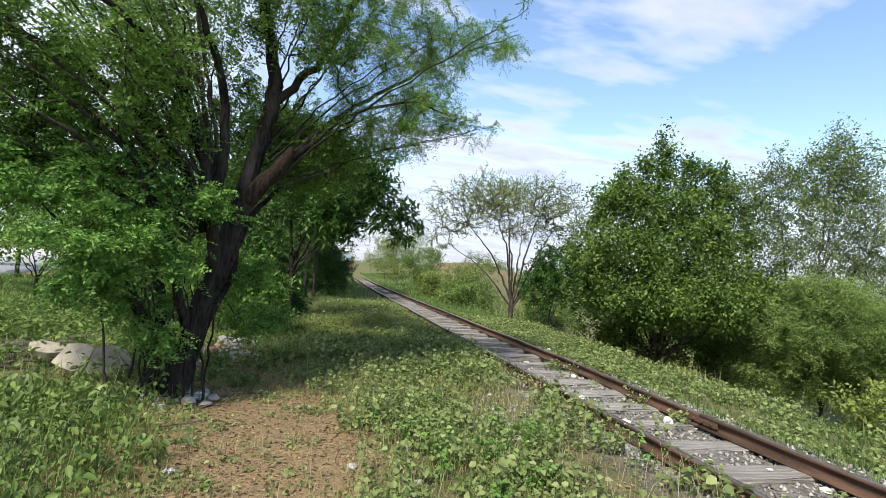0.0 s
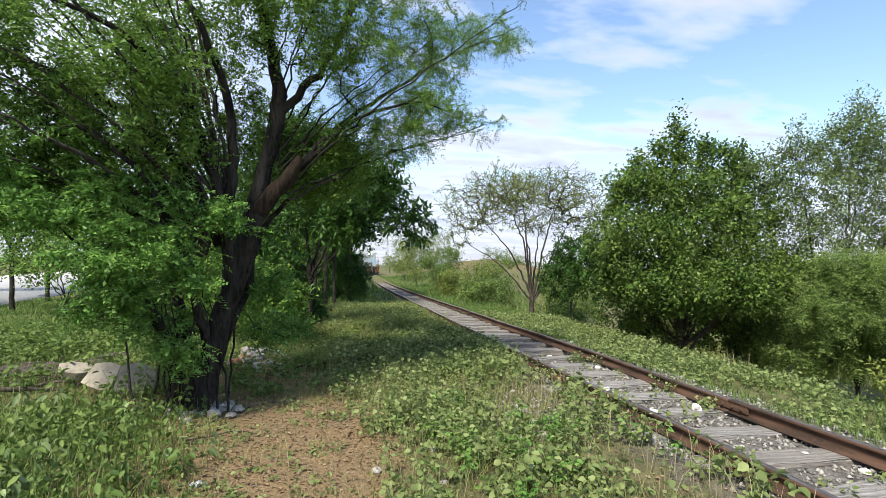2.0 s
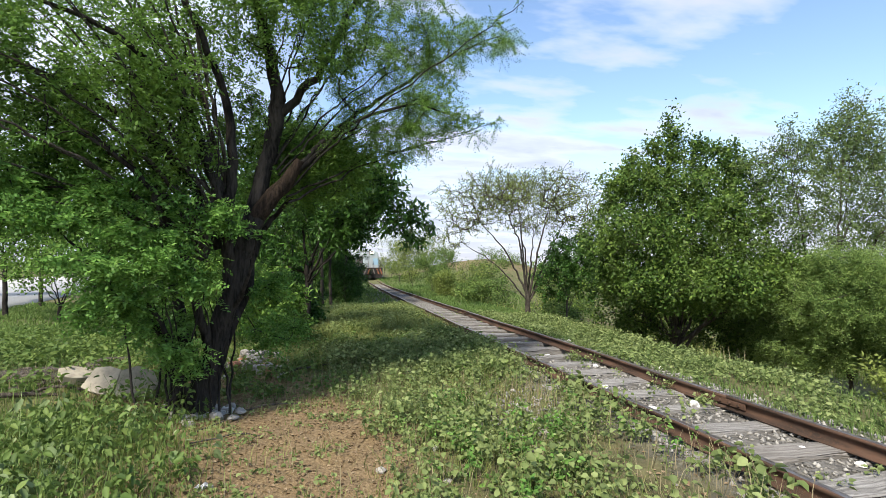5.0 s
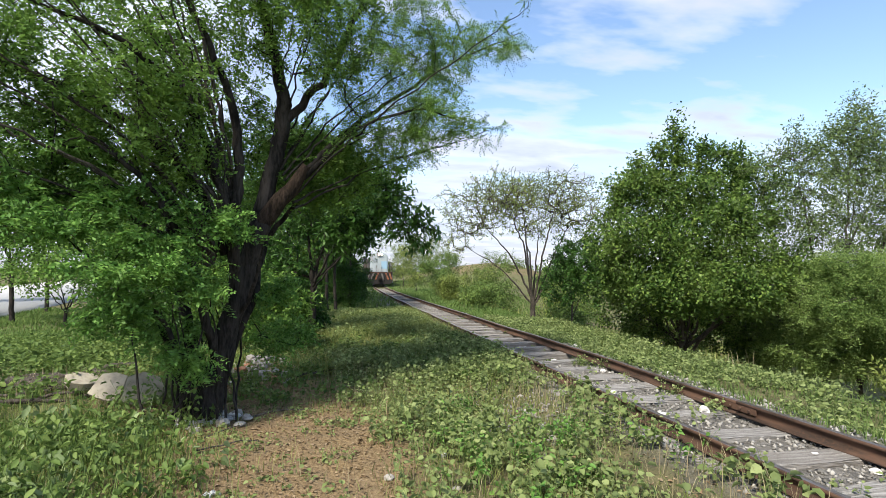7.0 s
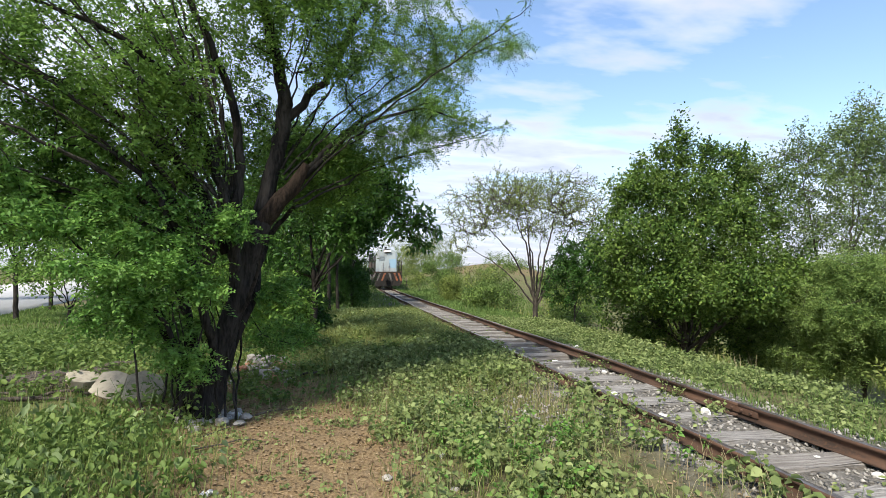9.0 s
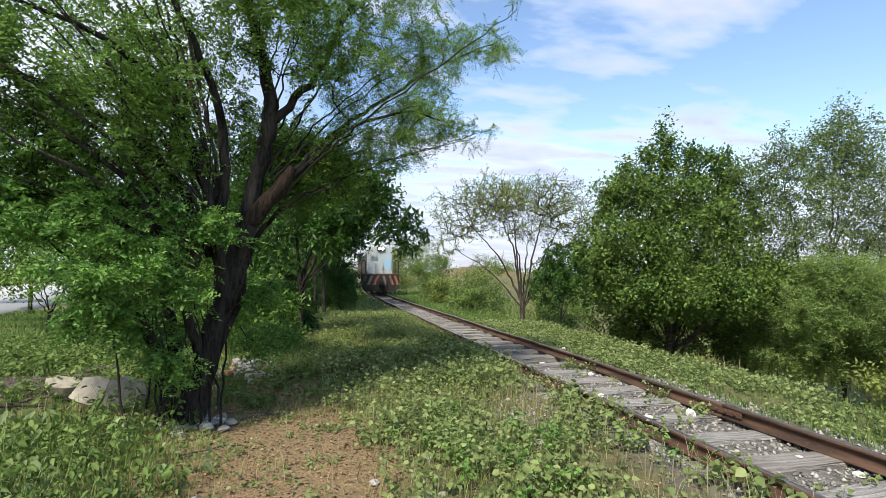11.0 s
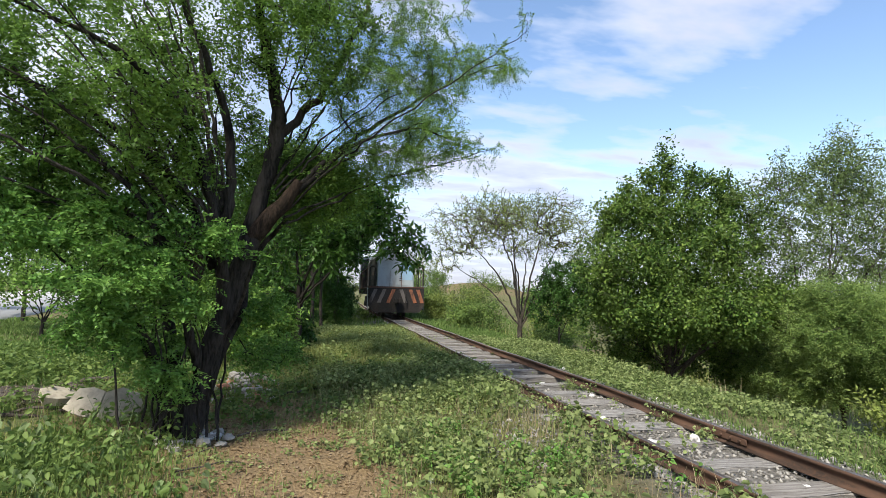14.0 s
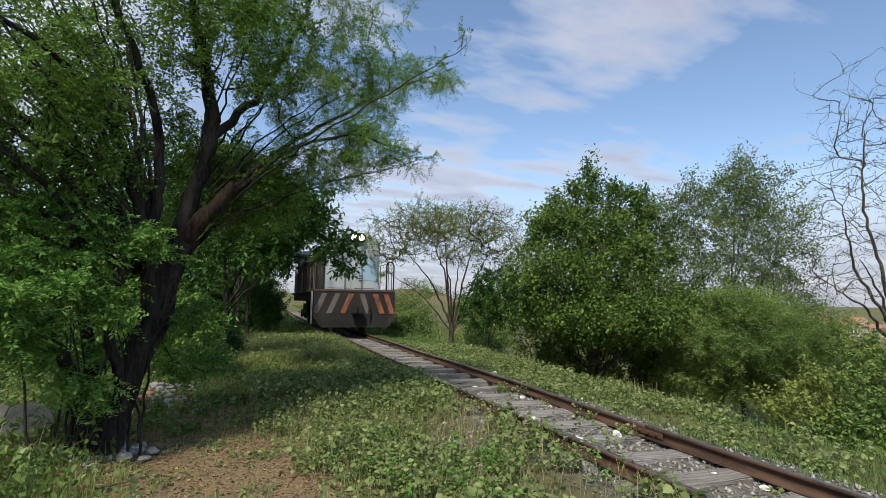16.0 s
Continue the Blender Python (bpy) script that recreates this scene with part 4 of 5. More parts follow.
# some crowns are raised and the last three trees added to shade the locomotive
for i, (x, y, r, h) in enumerate([(-2.6, 14.5, 1.9, 5.2), (-1.3, 16.6, 1.9, 6.6), (0.0, 24, 2.1, 8.0), (-0.9, 33, 2.6, 8.5), (0.0, 20.2, 1.9, 7.0), (-3.0, 20.5, 2.4, 6.0), (-6.2, 16.5, 2.4, 5.6), (-0.2, 28.0, 2.3, 8.5), (-2.0, 29, 2.6, 7.2), (-5.5, 26, 2.8, 6.4), (0.1, 37, 2.4, 8.5), (-1.5, 40, 2.8, 6.6), (-9.5, 22, 2.6, 6.0), (0.5, 48, 2.0, 6.4), (0.5, 60, 2.6, 7.0), (0.8, 76, 3.0, 7.0), (-6, 36, 3.0, 6.5), (0.35, 21.4, 1.7, 6.4), (-0.45, 20.8, 1.5, 6.2), (1.1, 25.5, 1.9, 7.2), (1.2, 29.5, 2.0, 7.4), (1.4, 34, 2.0, 7.6)]):
    wood("woodland_tree", x, y, r, h, 100 + i, LEAF_DARK if i < 5 or i > 16 else LEAF_MAIN, "dark leafy tree in the wood beside the track", 0.13 if y < 25 else 0.2, 26, 300, 0.36 if x > -2 and y < 35 else 0.02, group="wood beside the track", trunk_r=0.07 if y < 30 else 0.1)
for i, (x, y, r, h) in enumerate([(-12.4, 24.3, 2.6, 7.4), (-13.8, 30, 2.8, 7.6), (-19.5, 21, 3.0, 7.8), (-11.0, 35, 2.6, 7.0), (-21, 36, 3.0, 8), (-9.0, 44, 3.0, 7.5)]):
    wood("roadside_tree", x, y, r, h, 130 + i, LEAF_MAIN, "leafy tree with a bare trunk beside the road", 0.2, 24, 300, 0.3, group="trees along the road")
for i, (x, y, r, h) in enumerate([(10.2, 60, 2.4, 7.0), (9.6, 82, 3.0, 8.0), (14, 76, 3.2, 7.5), (5.5, 98, 3.4, 8.0), (7.6, 44, 1.8, 4.6), (9.0, 38, 1.7, 3.4), (8.6, 66, 2.6, 6.0), (12, 62, 3, 5.5), (15, 48, 2.6, 3.6), (7.4, 35, 1.3, 2.6), (10.3, 34, 1.8, 3.0), (13.0, 38, 2.0, 3.0), (9.2, 27, 1.6, 2.5), (11.6, 25, 1.8, 2.5), (7.4, 25, 1.0, 1.7), (10.2, 20.5, 1.3, 1.9), (6.9, 29, 0.9, 1.8), (13.8, 28, 2.0, 2.2), (16.5, 33, 2.4, 2.8), (8.4, 58, 2.0, 5.0), (11.5, 52, 2.4, 4.2), (6.6, 22, 0.7, 0.9), (14.2, 20, 1.8, 2.2), (17, 24, 2.2, 2.6)]):
    wood("hedge_bush", x, y, r, h, 150 + i, LEAF_PALE if i % 3 == 1 else LEAF_FAR, "pale green bush in the scrub beyond the track", 0.11, 20, 220, 0.0, BARK_GREY, "scrub beyond the track", 0.04)
for i, (x, y, r, h) in enumerate([(19, 40, 3, 3.0), (26, 46, 4, 3.2), (14, 14, 1.6, 2.6), (17, 17, 2.0, 2.8), (24, 30, 3, 3.4), (32, 38, 4, 3.6), (21, 22, 2.2, 2.8)]):
    wood("valley_bush", x, y, r, h, 180 + i, LEAF_FAR, "green bush on the slope to the valley", 0.2, 18, 200, 0.0, BARK_GREY, "bushes on the slope", 0.05)


# distant woods: many small clumps over the plain
def far_woods():
    rng = np.random.default_rng(77)
    P, D, L = [], [], []
    for _ in range(1500):
        a, d = rng.uniform(-1.2, 1.9), rng.uniform(90, 1400) 
        x, y = d * math.sin(a), d * math.cos(a)
        if abs(x - float(track_x(min(y, 139)))) < 9:
            continue
        z = float(ground_z(x, y))
        h = rng.uniform(2.0, 5.5) * (1 if a < 0.2 else 0.6)
        n = 60
        P.append(np.array([x, y, z + h * 0.45]) + rng.normal(size=(n, 3)) * np.array([h * 0.6, h * 0.6, h * 0.24]))
        L.append(np.full(n, 0.25 * h))
    P, L = np.concatenate(P), np.concatenate(L)
    v, f = leaves(P, rng.normal(size=P.shape), L, L * 0.7, rng)
    ob = np_part("distant_woods", v, f, LEAF_FAR)
    tagged(ob, "scattered green woods on the far plain", "woods", kind="stuff")


far_woods()


# ---- road on the far left and town in the valley ----
def build_road():
    ys = np.linspace(-40, 130, 60)
    xs = -23.0 - 0.22 * (ys - 33)
    V, F = [], []
    for i, (x, y) in enumerate(zip(xs, ys)):
        for dx in (-7.5, 7.5):
            z = max(float(ground_z(x - 7.5, y)), float(ground_z(x + 7.5, y)), float(ground_z(x, y)))
            V += [(x + dx, y, z + 0.05), (x + dx * 1.03, y, z - 0.5)]
        if i:
            a, b = (i - 1) * 4, i * 4
            F += [(a, a + 2, b + 2, b), (a + 1, a, b, b + 1), (a + 2, a + 3, b + 3, b + 2)]
    ob = np_part("road", np.array(V), np.array(F), ROAD)
    tagged(ob, "pale grey asphalt road behind the trees", "road", kind="structure")


build_road()


def far_house(x, y, w, d, h, turn, mat):
    z = float(ground_z(x, y))
    t = thing("far_house", pose(x, y, z, 0, 0, turn), "small pale plastered house with a clay roof in the valley", "house", "town in the valley")
    part("wall", box(bmesh.new(), -w / 2, w / 2, -d / 2, d / 2, -1.0, h), mat, t)
    b = bmesh.new()
    q = [b.verts.new(p) for p in ((-w * 0.55, -d * 0.56, h), (w * 0.55, -d * 0.56, h), (w * 0.55, d * 0.56, h), (-w * 0.55, d * 0.56, h), (-w * 0.55, 0, h + d * 0.25), (w * 0.55, 0, h + d * 0.25))]
    for f in ((0, 1, 5, 4), (2, 3, 4, 5), (0, 4, 3), (1, 2, 5), (3, 2, 1, 0)):
        b.faces.new([q[i] for i in f])
    part("roof", b, ROOF_FAR, t)
    for i in range(3):
        part("window", box(bmesh.new(), -w * 0.35 + i * w * 0.3, -w * 0.22 + i * w * 0.3, -d / 2 - 0.05, -d / 2 + 0.05, h * 0.35, h * 0.75), GLASS, t)


rng = np.random.default_rng(9)
for i in range(34):
    a, d = radians(rng.uniform(48, 68)), rng.uniform(330, 620)
    far_house(d * math.sin(a), d * math.cos(a), rng.uniform(9, 18), rng.uniform(8, 11), rng.uniform(3.5, 7), rng.uniform(-60, 10), WALL_FAR if i % 3 else PAINT_WHITE)


# ---- stones, rubble and litter ----
def rock_mesh(rng, size, flat=0.7, cuts=2):
    b = bmesh.new()
    bmesh.ops.create_icosphere(b, subdivisions=cuts, radius=1)
    s = np.array([1, rng.uniform(0.6, 0.9), rng.uniform(0.45, 0.7) * flat / 0.7]) * size
    o = Vector(rng.uniform(-9, 9, 3))
    for v in b.verts:
        k = 1 + 0.45 * noise.noise(v.co * 1.3 + o) + 0.14 * noise.noise(v.co * 3.5 + o)
        v.co = Vector((v.co.x * s[0] * k, v.co.y * s[1] * k, v.co.z * s[2] * k))
    return b


def put_rock(name, x, y, size, mat, label, seed, flat=0.7, group="", sink=0.25, cuts=2):
    rng = np.random.default_rng(seed)
    b = rock_mesh(rng, size, flat, cuts)
    lo = min(v.co.z for v in b.verts)
    ob = part(name, b, mat)
    ob.matrix_basis = pose(x, y, float(ground_z(x, y)) - lo * (1 - sink), 0, 0, rng.uniform(0, 360))
    return tagged(ob, label, "stone", group)


for i, (x, y, s, fl) in enumerate([(3.62, 4.46, 0.050, 1.0), (3.55, 7.76, 0.074, 0.7), (3.98, 14.7, 0.074, 0.5), (3.17, 5.36, 0.056, 0.5), (2.78, 11.6, 0.070, 0.5), (3.60, 3.26, 0.040, 0.8), (3.73, 2.91, 0.037, 0.8), (3.15, 8.21, 0.081, 0.6), (3.17, 4.50, 0.062, 0.4), (3.35, 12.4, 0.061, 0.5), (3.6, 13.4, 0.070, 0.5), (3.45, 10.4, 0.055, 0.5), (3.25, 9.0, 0.07, 0.5), (3.75, 8.7, 0.06, 0.6), (3.3, 9.9, 0.06, 0.5), (3.85, 10.1, 0.06, 0.5), (3.55, 11.2, 0.08, 0.45), (3.1, 11.0, 0.06, 0.5), (3.95, 12.1, 0.06, 0.5), (3.4, 13.0, 0.07, 0.5), (2.75, 10.5, 0.08, 0.5), (3.75, 6.6, 0.04, 0.6), (3.3, 6.9, 0.045, 0.5), (3.95, 9.4, 0.05, 0.6), (4.35, 8.6, 0.043, 0.8), (4.5, 6.2, 0.037, 0.8), (3.2, 15.5, 0.061, 0.5), (4.45, 11.3, 0.046, 0.5)]):
    put_rock("pale_stone", x, y, s, WHITE_STONE, "pale weathered stone lying on the track bed", 300 + i, fl, "pale stones on the track", 0.1)
for i, (x, y, s) in enumerate([(0.46, 3.92, 0.045), (0.9, 3.6, 0.036), (1.5, 4.4, 0.042), (1.2, 5.0, 0.036), (-0.74, 3.96, 0.030), (1.9, 4.2, 0.048), (2.0, 4.9, 0.054), (1.75, 3.7, 0.042), (2.15, 5.6, 0.042)]):
    put_rock("stone", x, y, s, RUBBLE, "grey stone half hidden in the weeds", 330 + i, 0.5, "stones in the weeds")


def slab(x, y, w, d, h, tilt, turn, seed, label):
    rng = np.random.default_rng(seed)
    b = bmesh.new()
    pts = [(-w, -d * 0.8), (-w * 0.2, -d), (w * 0.8, -d * 0.9), (w, -d * 0.1), (w * 0.7, d * 0.8), (-w * 0.1, d), (-w * 0.9, d * 0.6)]
    pts = [(px * rng.uniform(0.85, 1.12), py * rng.uniform(0.85, 1.12)) for px, py in pts]
    lo, hi = [b.verts.new((px * 0.96, py * 0.96, -h)) for px, py in pts], [b.verts.new((px, py, h)) for px, py in pts]
    b.faces.new(hi), b.faces.new(lo[::-1])
    for i in range(7):
        b.faces.new((lo[i], lo[(i + 1) % 7], hi[(i + 1) % 7], hi[i]))
    bmesh.ops.bevel(b, geom=list(b.edges), offset=0.005, segments=1, affect="EDGES")
    bmesh.ops.triangulate(b, faces=[f for f in b.faces if len(f.verts) > 4])
    ob = part("concrete_slab", b, CONCRETE)
    ob.matrix_basis = pose(x, y, float(ground_z(x, y)) + 0.20, tilt, 8, turn)
    tagged(ob, label, "rubble", "dumped concrete")


slab(-2.05, 6.62, 0.21, 0.19, 0.03, 58, 14, 1, "broken cream concrete slab tipped up among weeds")
slab(-2.46, 6.82, 0.22, 0.19, 0.04, 50, -25, 2, "jagged cream concrete lump lying among weeds")
slab(-2.95, 7.3, 0.2, 0.16, 0.05, 20, 40, 3, "small broken piece of cream concrete in weeds")

rng = np.random.default_rng(61)
for i in range(120):
    x, y = -1.0 + rng.normal() * 0.36, 8.55 + rng.normal() * 0.33
    ob = put_rock("rubble_piece", x, y, rng.uniform(0.05, 0.12), RUBBLE if i % 6 else BRICK_RED, "broken grey rubble dumped behind the tree" if i % 6 else "broken red brick in a rubble heap", 400 + i, 0.6, "rubble heap behind the tree", 0.2, 1)
    ob.location.z += 0.20 * math.exp(-((x + 1.0) ** 2 + (y - 8.55) ** 2) / 0.2) * rng.uniform(0, 1)
for i in range(16):
    x, y = -1.15 + rng.normal() * 0.28, 6.05 + rng.normal() * 0.16
    put_rock("tree_foot_stone", x, y - 0.25, rng.uniform(0.04, 0.09), RUBBLE, "grey stone at the foot of the tree", 460 + i, 0.6, "stones at the tree's foot", 0.2)


def rag(x, y, w, seed, label):
    """A crumpled plastic bag: a small folded sheet with thickness."""
    rng = np.random.default_rng(seed)
    b = bmesh.new()
    bmesh.ops.create_icosphere(b, subdivisions=3, radius=1)
    o = Vector(rng.uniform(-9, 9, 3))
    for v in b.verts:
        k = 1 + 0.7 * noise.noise(v.co * 2.2 + o)
        v.co = Vector((v.co.x * w * k, v.co.y * w * 0.55 * k, max(-0.015, v.co.z * w * 0.25 * k + 0.03 * noise.noise(v.co * 5 + o))))
    ob = part("plastic_bag", b, PLASTIC)
    ob.matrix_basis = pose(x, y, float(ground_z(x, y)) + 0.012, 0, 0, rng.uniform(0, 180))
    tagged(ob, label, "litter", "plastic litter")


rag(-1.12, 5.80, 0.15, 1, "crumpled white plastic bag at the tree's foot")
rag(-1.36, 5.72, 0.10, 2, "crumpled white plastic bag at the tree's foot")
rag(-0.95, 5.95, 0.12, 3, "crumpled white plastic bag at the tree's foot")
rag(3.67, 9.27, 0.20, 4, "crumpled white plastic sheet on the sleepers")
rag(-0.80, 3.95, 0.05, 5, "scrap of white plastic on bare soil")
rag(0.95, 4.25, 0.035, 6, "scrap of white plastic among weeds")


def fallen(x, y, length, r, turn, seed, bow=0.1):
    rng = np.random.default_rng(seed)
    pts = [(-length / 2 + length * i / 5, bow * math.sin(math.pi * i / 5), 0.02 * rng.normal() + r + 0.05 * math.sin(math.pi * i / 5)) for i in range(6)]
    q, rr = spline(pts, [r, r, r * 0.9, r * 0.8, r * 0.6, r * 0.3], 0.1, 0.008, rng)
    v, f = tubes([(q, rr)], 7)
    ob = np_part("fallen_branch", v, f, BARK_GREY, smooth=True)
    ob.matrix_basis = pose(x, y, float(ground_z(x, y)), 0, 0, turn)
    tagged(ob, "dry grey branch lying on the ground", "branch", "fallen branches")


rng = np.random.default_rng(62)
for i in range(26):
    fallen(-3.8 + rng.normal() * 0.6, 8.6 + rng.normal() * 0.45, rng.uniform(0.7, 1.8), rng.uniform(0.02, 0.05), rng.uniform(-30, 30), 500 + i, rng.uniform(-0.1, 0.15))
for i, (x, y, ln, r, tn) in enumerate([(-3.5, 6.9, 1.3, 0.035, 25), (-3.0, 7.2, 1.0, 0.02, -10), (-0.5, 5.9, 0.7, 0.012, 20), (-0.2, 8.4, 1.0, 0.018, 8), (0.2, 8.9, 0.8, 0.014, -12), (-1.0, 5.3, 0.5, 0.008, 40), (-0.8, 4.9, 0.6, 0.008, 12), (0.0, 8.0, 0.9, 0.015, 30)]):
    fallen(x, y, ln, r, tn, 530 + i, 0.12 if i == 0 else 0.03)

# ---- ground cover ----
def inside(x, y, cx, cy, rx, ry):
    return ((x - cx) / rx) ** 2 + ((y - cy) / ry) ** 2


def bare(x, y):
    """1 on the bare soil, 0 on green ground."""
    w = 0.28 * wave(x * 2.3, y * 2.1)
    a = 1 - smooth(0.55, 1.25, np.sqrt(inside(x, y, -0.25, 4.5, 1.10, 1.9)) + w)
    b = 1 - smooth(0.6, 1.2, np.sqrt(inside(x, y, -1.0, 6.7, 1.5, 1.2)) + w)
    return np.maximum(a, b * 0.85)


def scatter(rng, n, x0, x1, y0, y1, keep):
    x, y = rng.uniform(x0, x1, n), rng.uniform(y0, y1, n)
    k = rng.uniform(0, 1, n) < keep(x, y)
    return x[k], y[k]


def off_track(x, y, inner=0.75, outer=1.05):
    return smooth(inner, outer, np.abs(x - track_x(y)))


def patchy(x, y, s=1.0):
    return np.clip(0.55 + 0.75 * wave(x * s + 3, y * s), 0.05, 1)


def blades(rng, x, y, h, w, lean=0.5):
    """Grass: bent blades, a broad lower and a pointed upper half."""
    n = len(x)
    z = ground_z(x, y) - 0.01
    a = rng.uniform(0, 6.283, n)
    h = h * rng.uniform(0.5, 1.25, n)
    s = np.stack([np.cos(a), np.sin(a), np.zeros(n)], 1) * (w / 2 * rng.uniform(0.7, 1.3, n))[:, None]
    d = np.stack([-np.sin(a), np.cos(a), np.zeros(n)], 1) * (h * lean * rng.uniform(0.1, 1.2, n))[:, None]
    p = np.stack([x, y, z], 1)
    up = np.array([0, 0, 1.0]) * h[:, None]
    V = np.stack([p - s, p + s, p + d * 0.35 + up * 0.6 + s * 0.8, p + d * 0.35 + up * 0.6 - s * 0.8, p + d + up], 1).reshape(-1, 3)
    b = np.arange(n)[:, None] * 5
    F = np.concatenate([b + np.array([[0, 1, 2, 3]]), b + np.array([[3, 2, 4, 4]])])
    return V, b, F


def grass_mesh(name, rng, x, y, h, w, mat, label, lean=0.5):
    V, b, F = blades(rng, x, y, h, w, lean)
    tri = np.concatenate([b + np.array([[0, 1, 2]]), b + np.array([[0, 2, 3]]), b + np.array([[3, 2, 4]])])
    ob = np_part(name, V, tri, mat)
    return tagged(ob, label, "grass", kind="stuff")


def round_leaves(P, D, L, W, rng, flat=0.65, cup=0.15):
    """Broad leaves with a midrib fold: two four-cornered halves, blade face up."""
    n = len(P)
    D = unit(D)
    up = unit(rng.normal(size=(n, 3)) * 0.45 + np.array([0, 0, flat]))
    S = unit(np.cross(D, up))
    N = np.cross(S, D)
    L, W = L[:, None], W[:, None]
    lift = N * W * cup
    c = [P, P + D * L * 0.25 + S * W * 0.48 + lift, P + D * L * 0.65 + S * W * 0.40 + lift, P + D * L - N * L * 0.12, P + D * L * 0.65 - S * W * 0.40 + lift, P + D * L * 0.25 - S * W * 0.48 + lift]
    V = np.stack(c, 1).reshape(-1, 3)
    b = np.arange(n)[:, None] * 6
    F = np.concatenate([b + np.array([[0, 1, 2, 3]]), b + np.array([[0, 3, 4, 5]])])
    return V, F


def weeds(name, rng, x, y, h, leaf, per, mat, label, wide=0.8, spread=0.10, droop=0.15):
    """Leafy weeds: stalks with broad leaves from near the ground to the tip."""
    n = len(x)
    z = ground_z(x, y)
    hh = h * rng.uniform(0.45, 1.2, n)
    leanx, leany = rng.normal(size=n) * 0.35 * hh, rng.normal(size=n) * 0.35 * hh
    f = np.repeat(rng.uniform(0.25, 1, (n, per)).ravel()[:, None], 1, 1).reshape(n, per)
    ang = rng.uniform(0, 6.283, (n, per))
    px = x[:, None] + leanx[:, None] * f + np.cos(ang) * spread * 0.25
    py = y[:, None] + leany[:, None] * f + np.sin(ang) * spread * 0.25
    pz = z[:, None] + hh[:, None] * f
    P = np.stack([px, py, pz], -1).reshape(-1, 3)
    D = np.stack([np.cos(ang), np.sin(ang), rng.normal(size=ang.shape) * 0.4 - droop], -1).reshape(-1, 3)
    L = leaf * rng.uniform(0.35, 1.3, n * per)
    V, F = round_leaves(P, D, L, L * wide, rng)
    # stalks: thin three-sided blades
    s = np.stack([np.full(n, 0.0025), np.zeros(n), np.zeros(n)], 1)
    p0 = np.stack([x, y, z - 0.01], 1)
    p1 = np.stack([x + leanx, y + leany, z + hh], 1)
    SV = np.stack([p0 - s, p0 + s, p1 + s * 0.6, p1 - s * 0.6], 1).reshape(-1, 3)
    SF = np.arange(4 * n).reshape(n, 4)
    V, F = join([(V, F), (SV, SF)])
    ob = np_part(name, V, F, mat)
    return tagged(ob, label, "weeds", kind="stuff")


def clumps(rng, n, each, radius, x0, x1, y0, y1, keep):
    """Plants in loose clumps rather than evenly strewn."""
    cx, cy = scatter(rng, n, x0, x1, y0, y1, keep)
    k = rng.integers(1, each * 2, len(cx))
    x, y = np.repeat(cx, k), np.repeat(cy, k)
    return x + rng.normal(size=len(x)) * radius, y + rng.normal(size=len(x)) * radius


def clear(x, y, lo=0.64):
    k = np.abs(x - track_x(y)) > lo
    return x[k], y[k]


def off_slabs(x, y):
    """0 where the dumped slabs and boards keep the plants down."""
    return smooth(0.8, 1.2, np.sqrt(inside(x, y, -2.55, 6.6, 0.95, 0.75)))


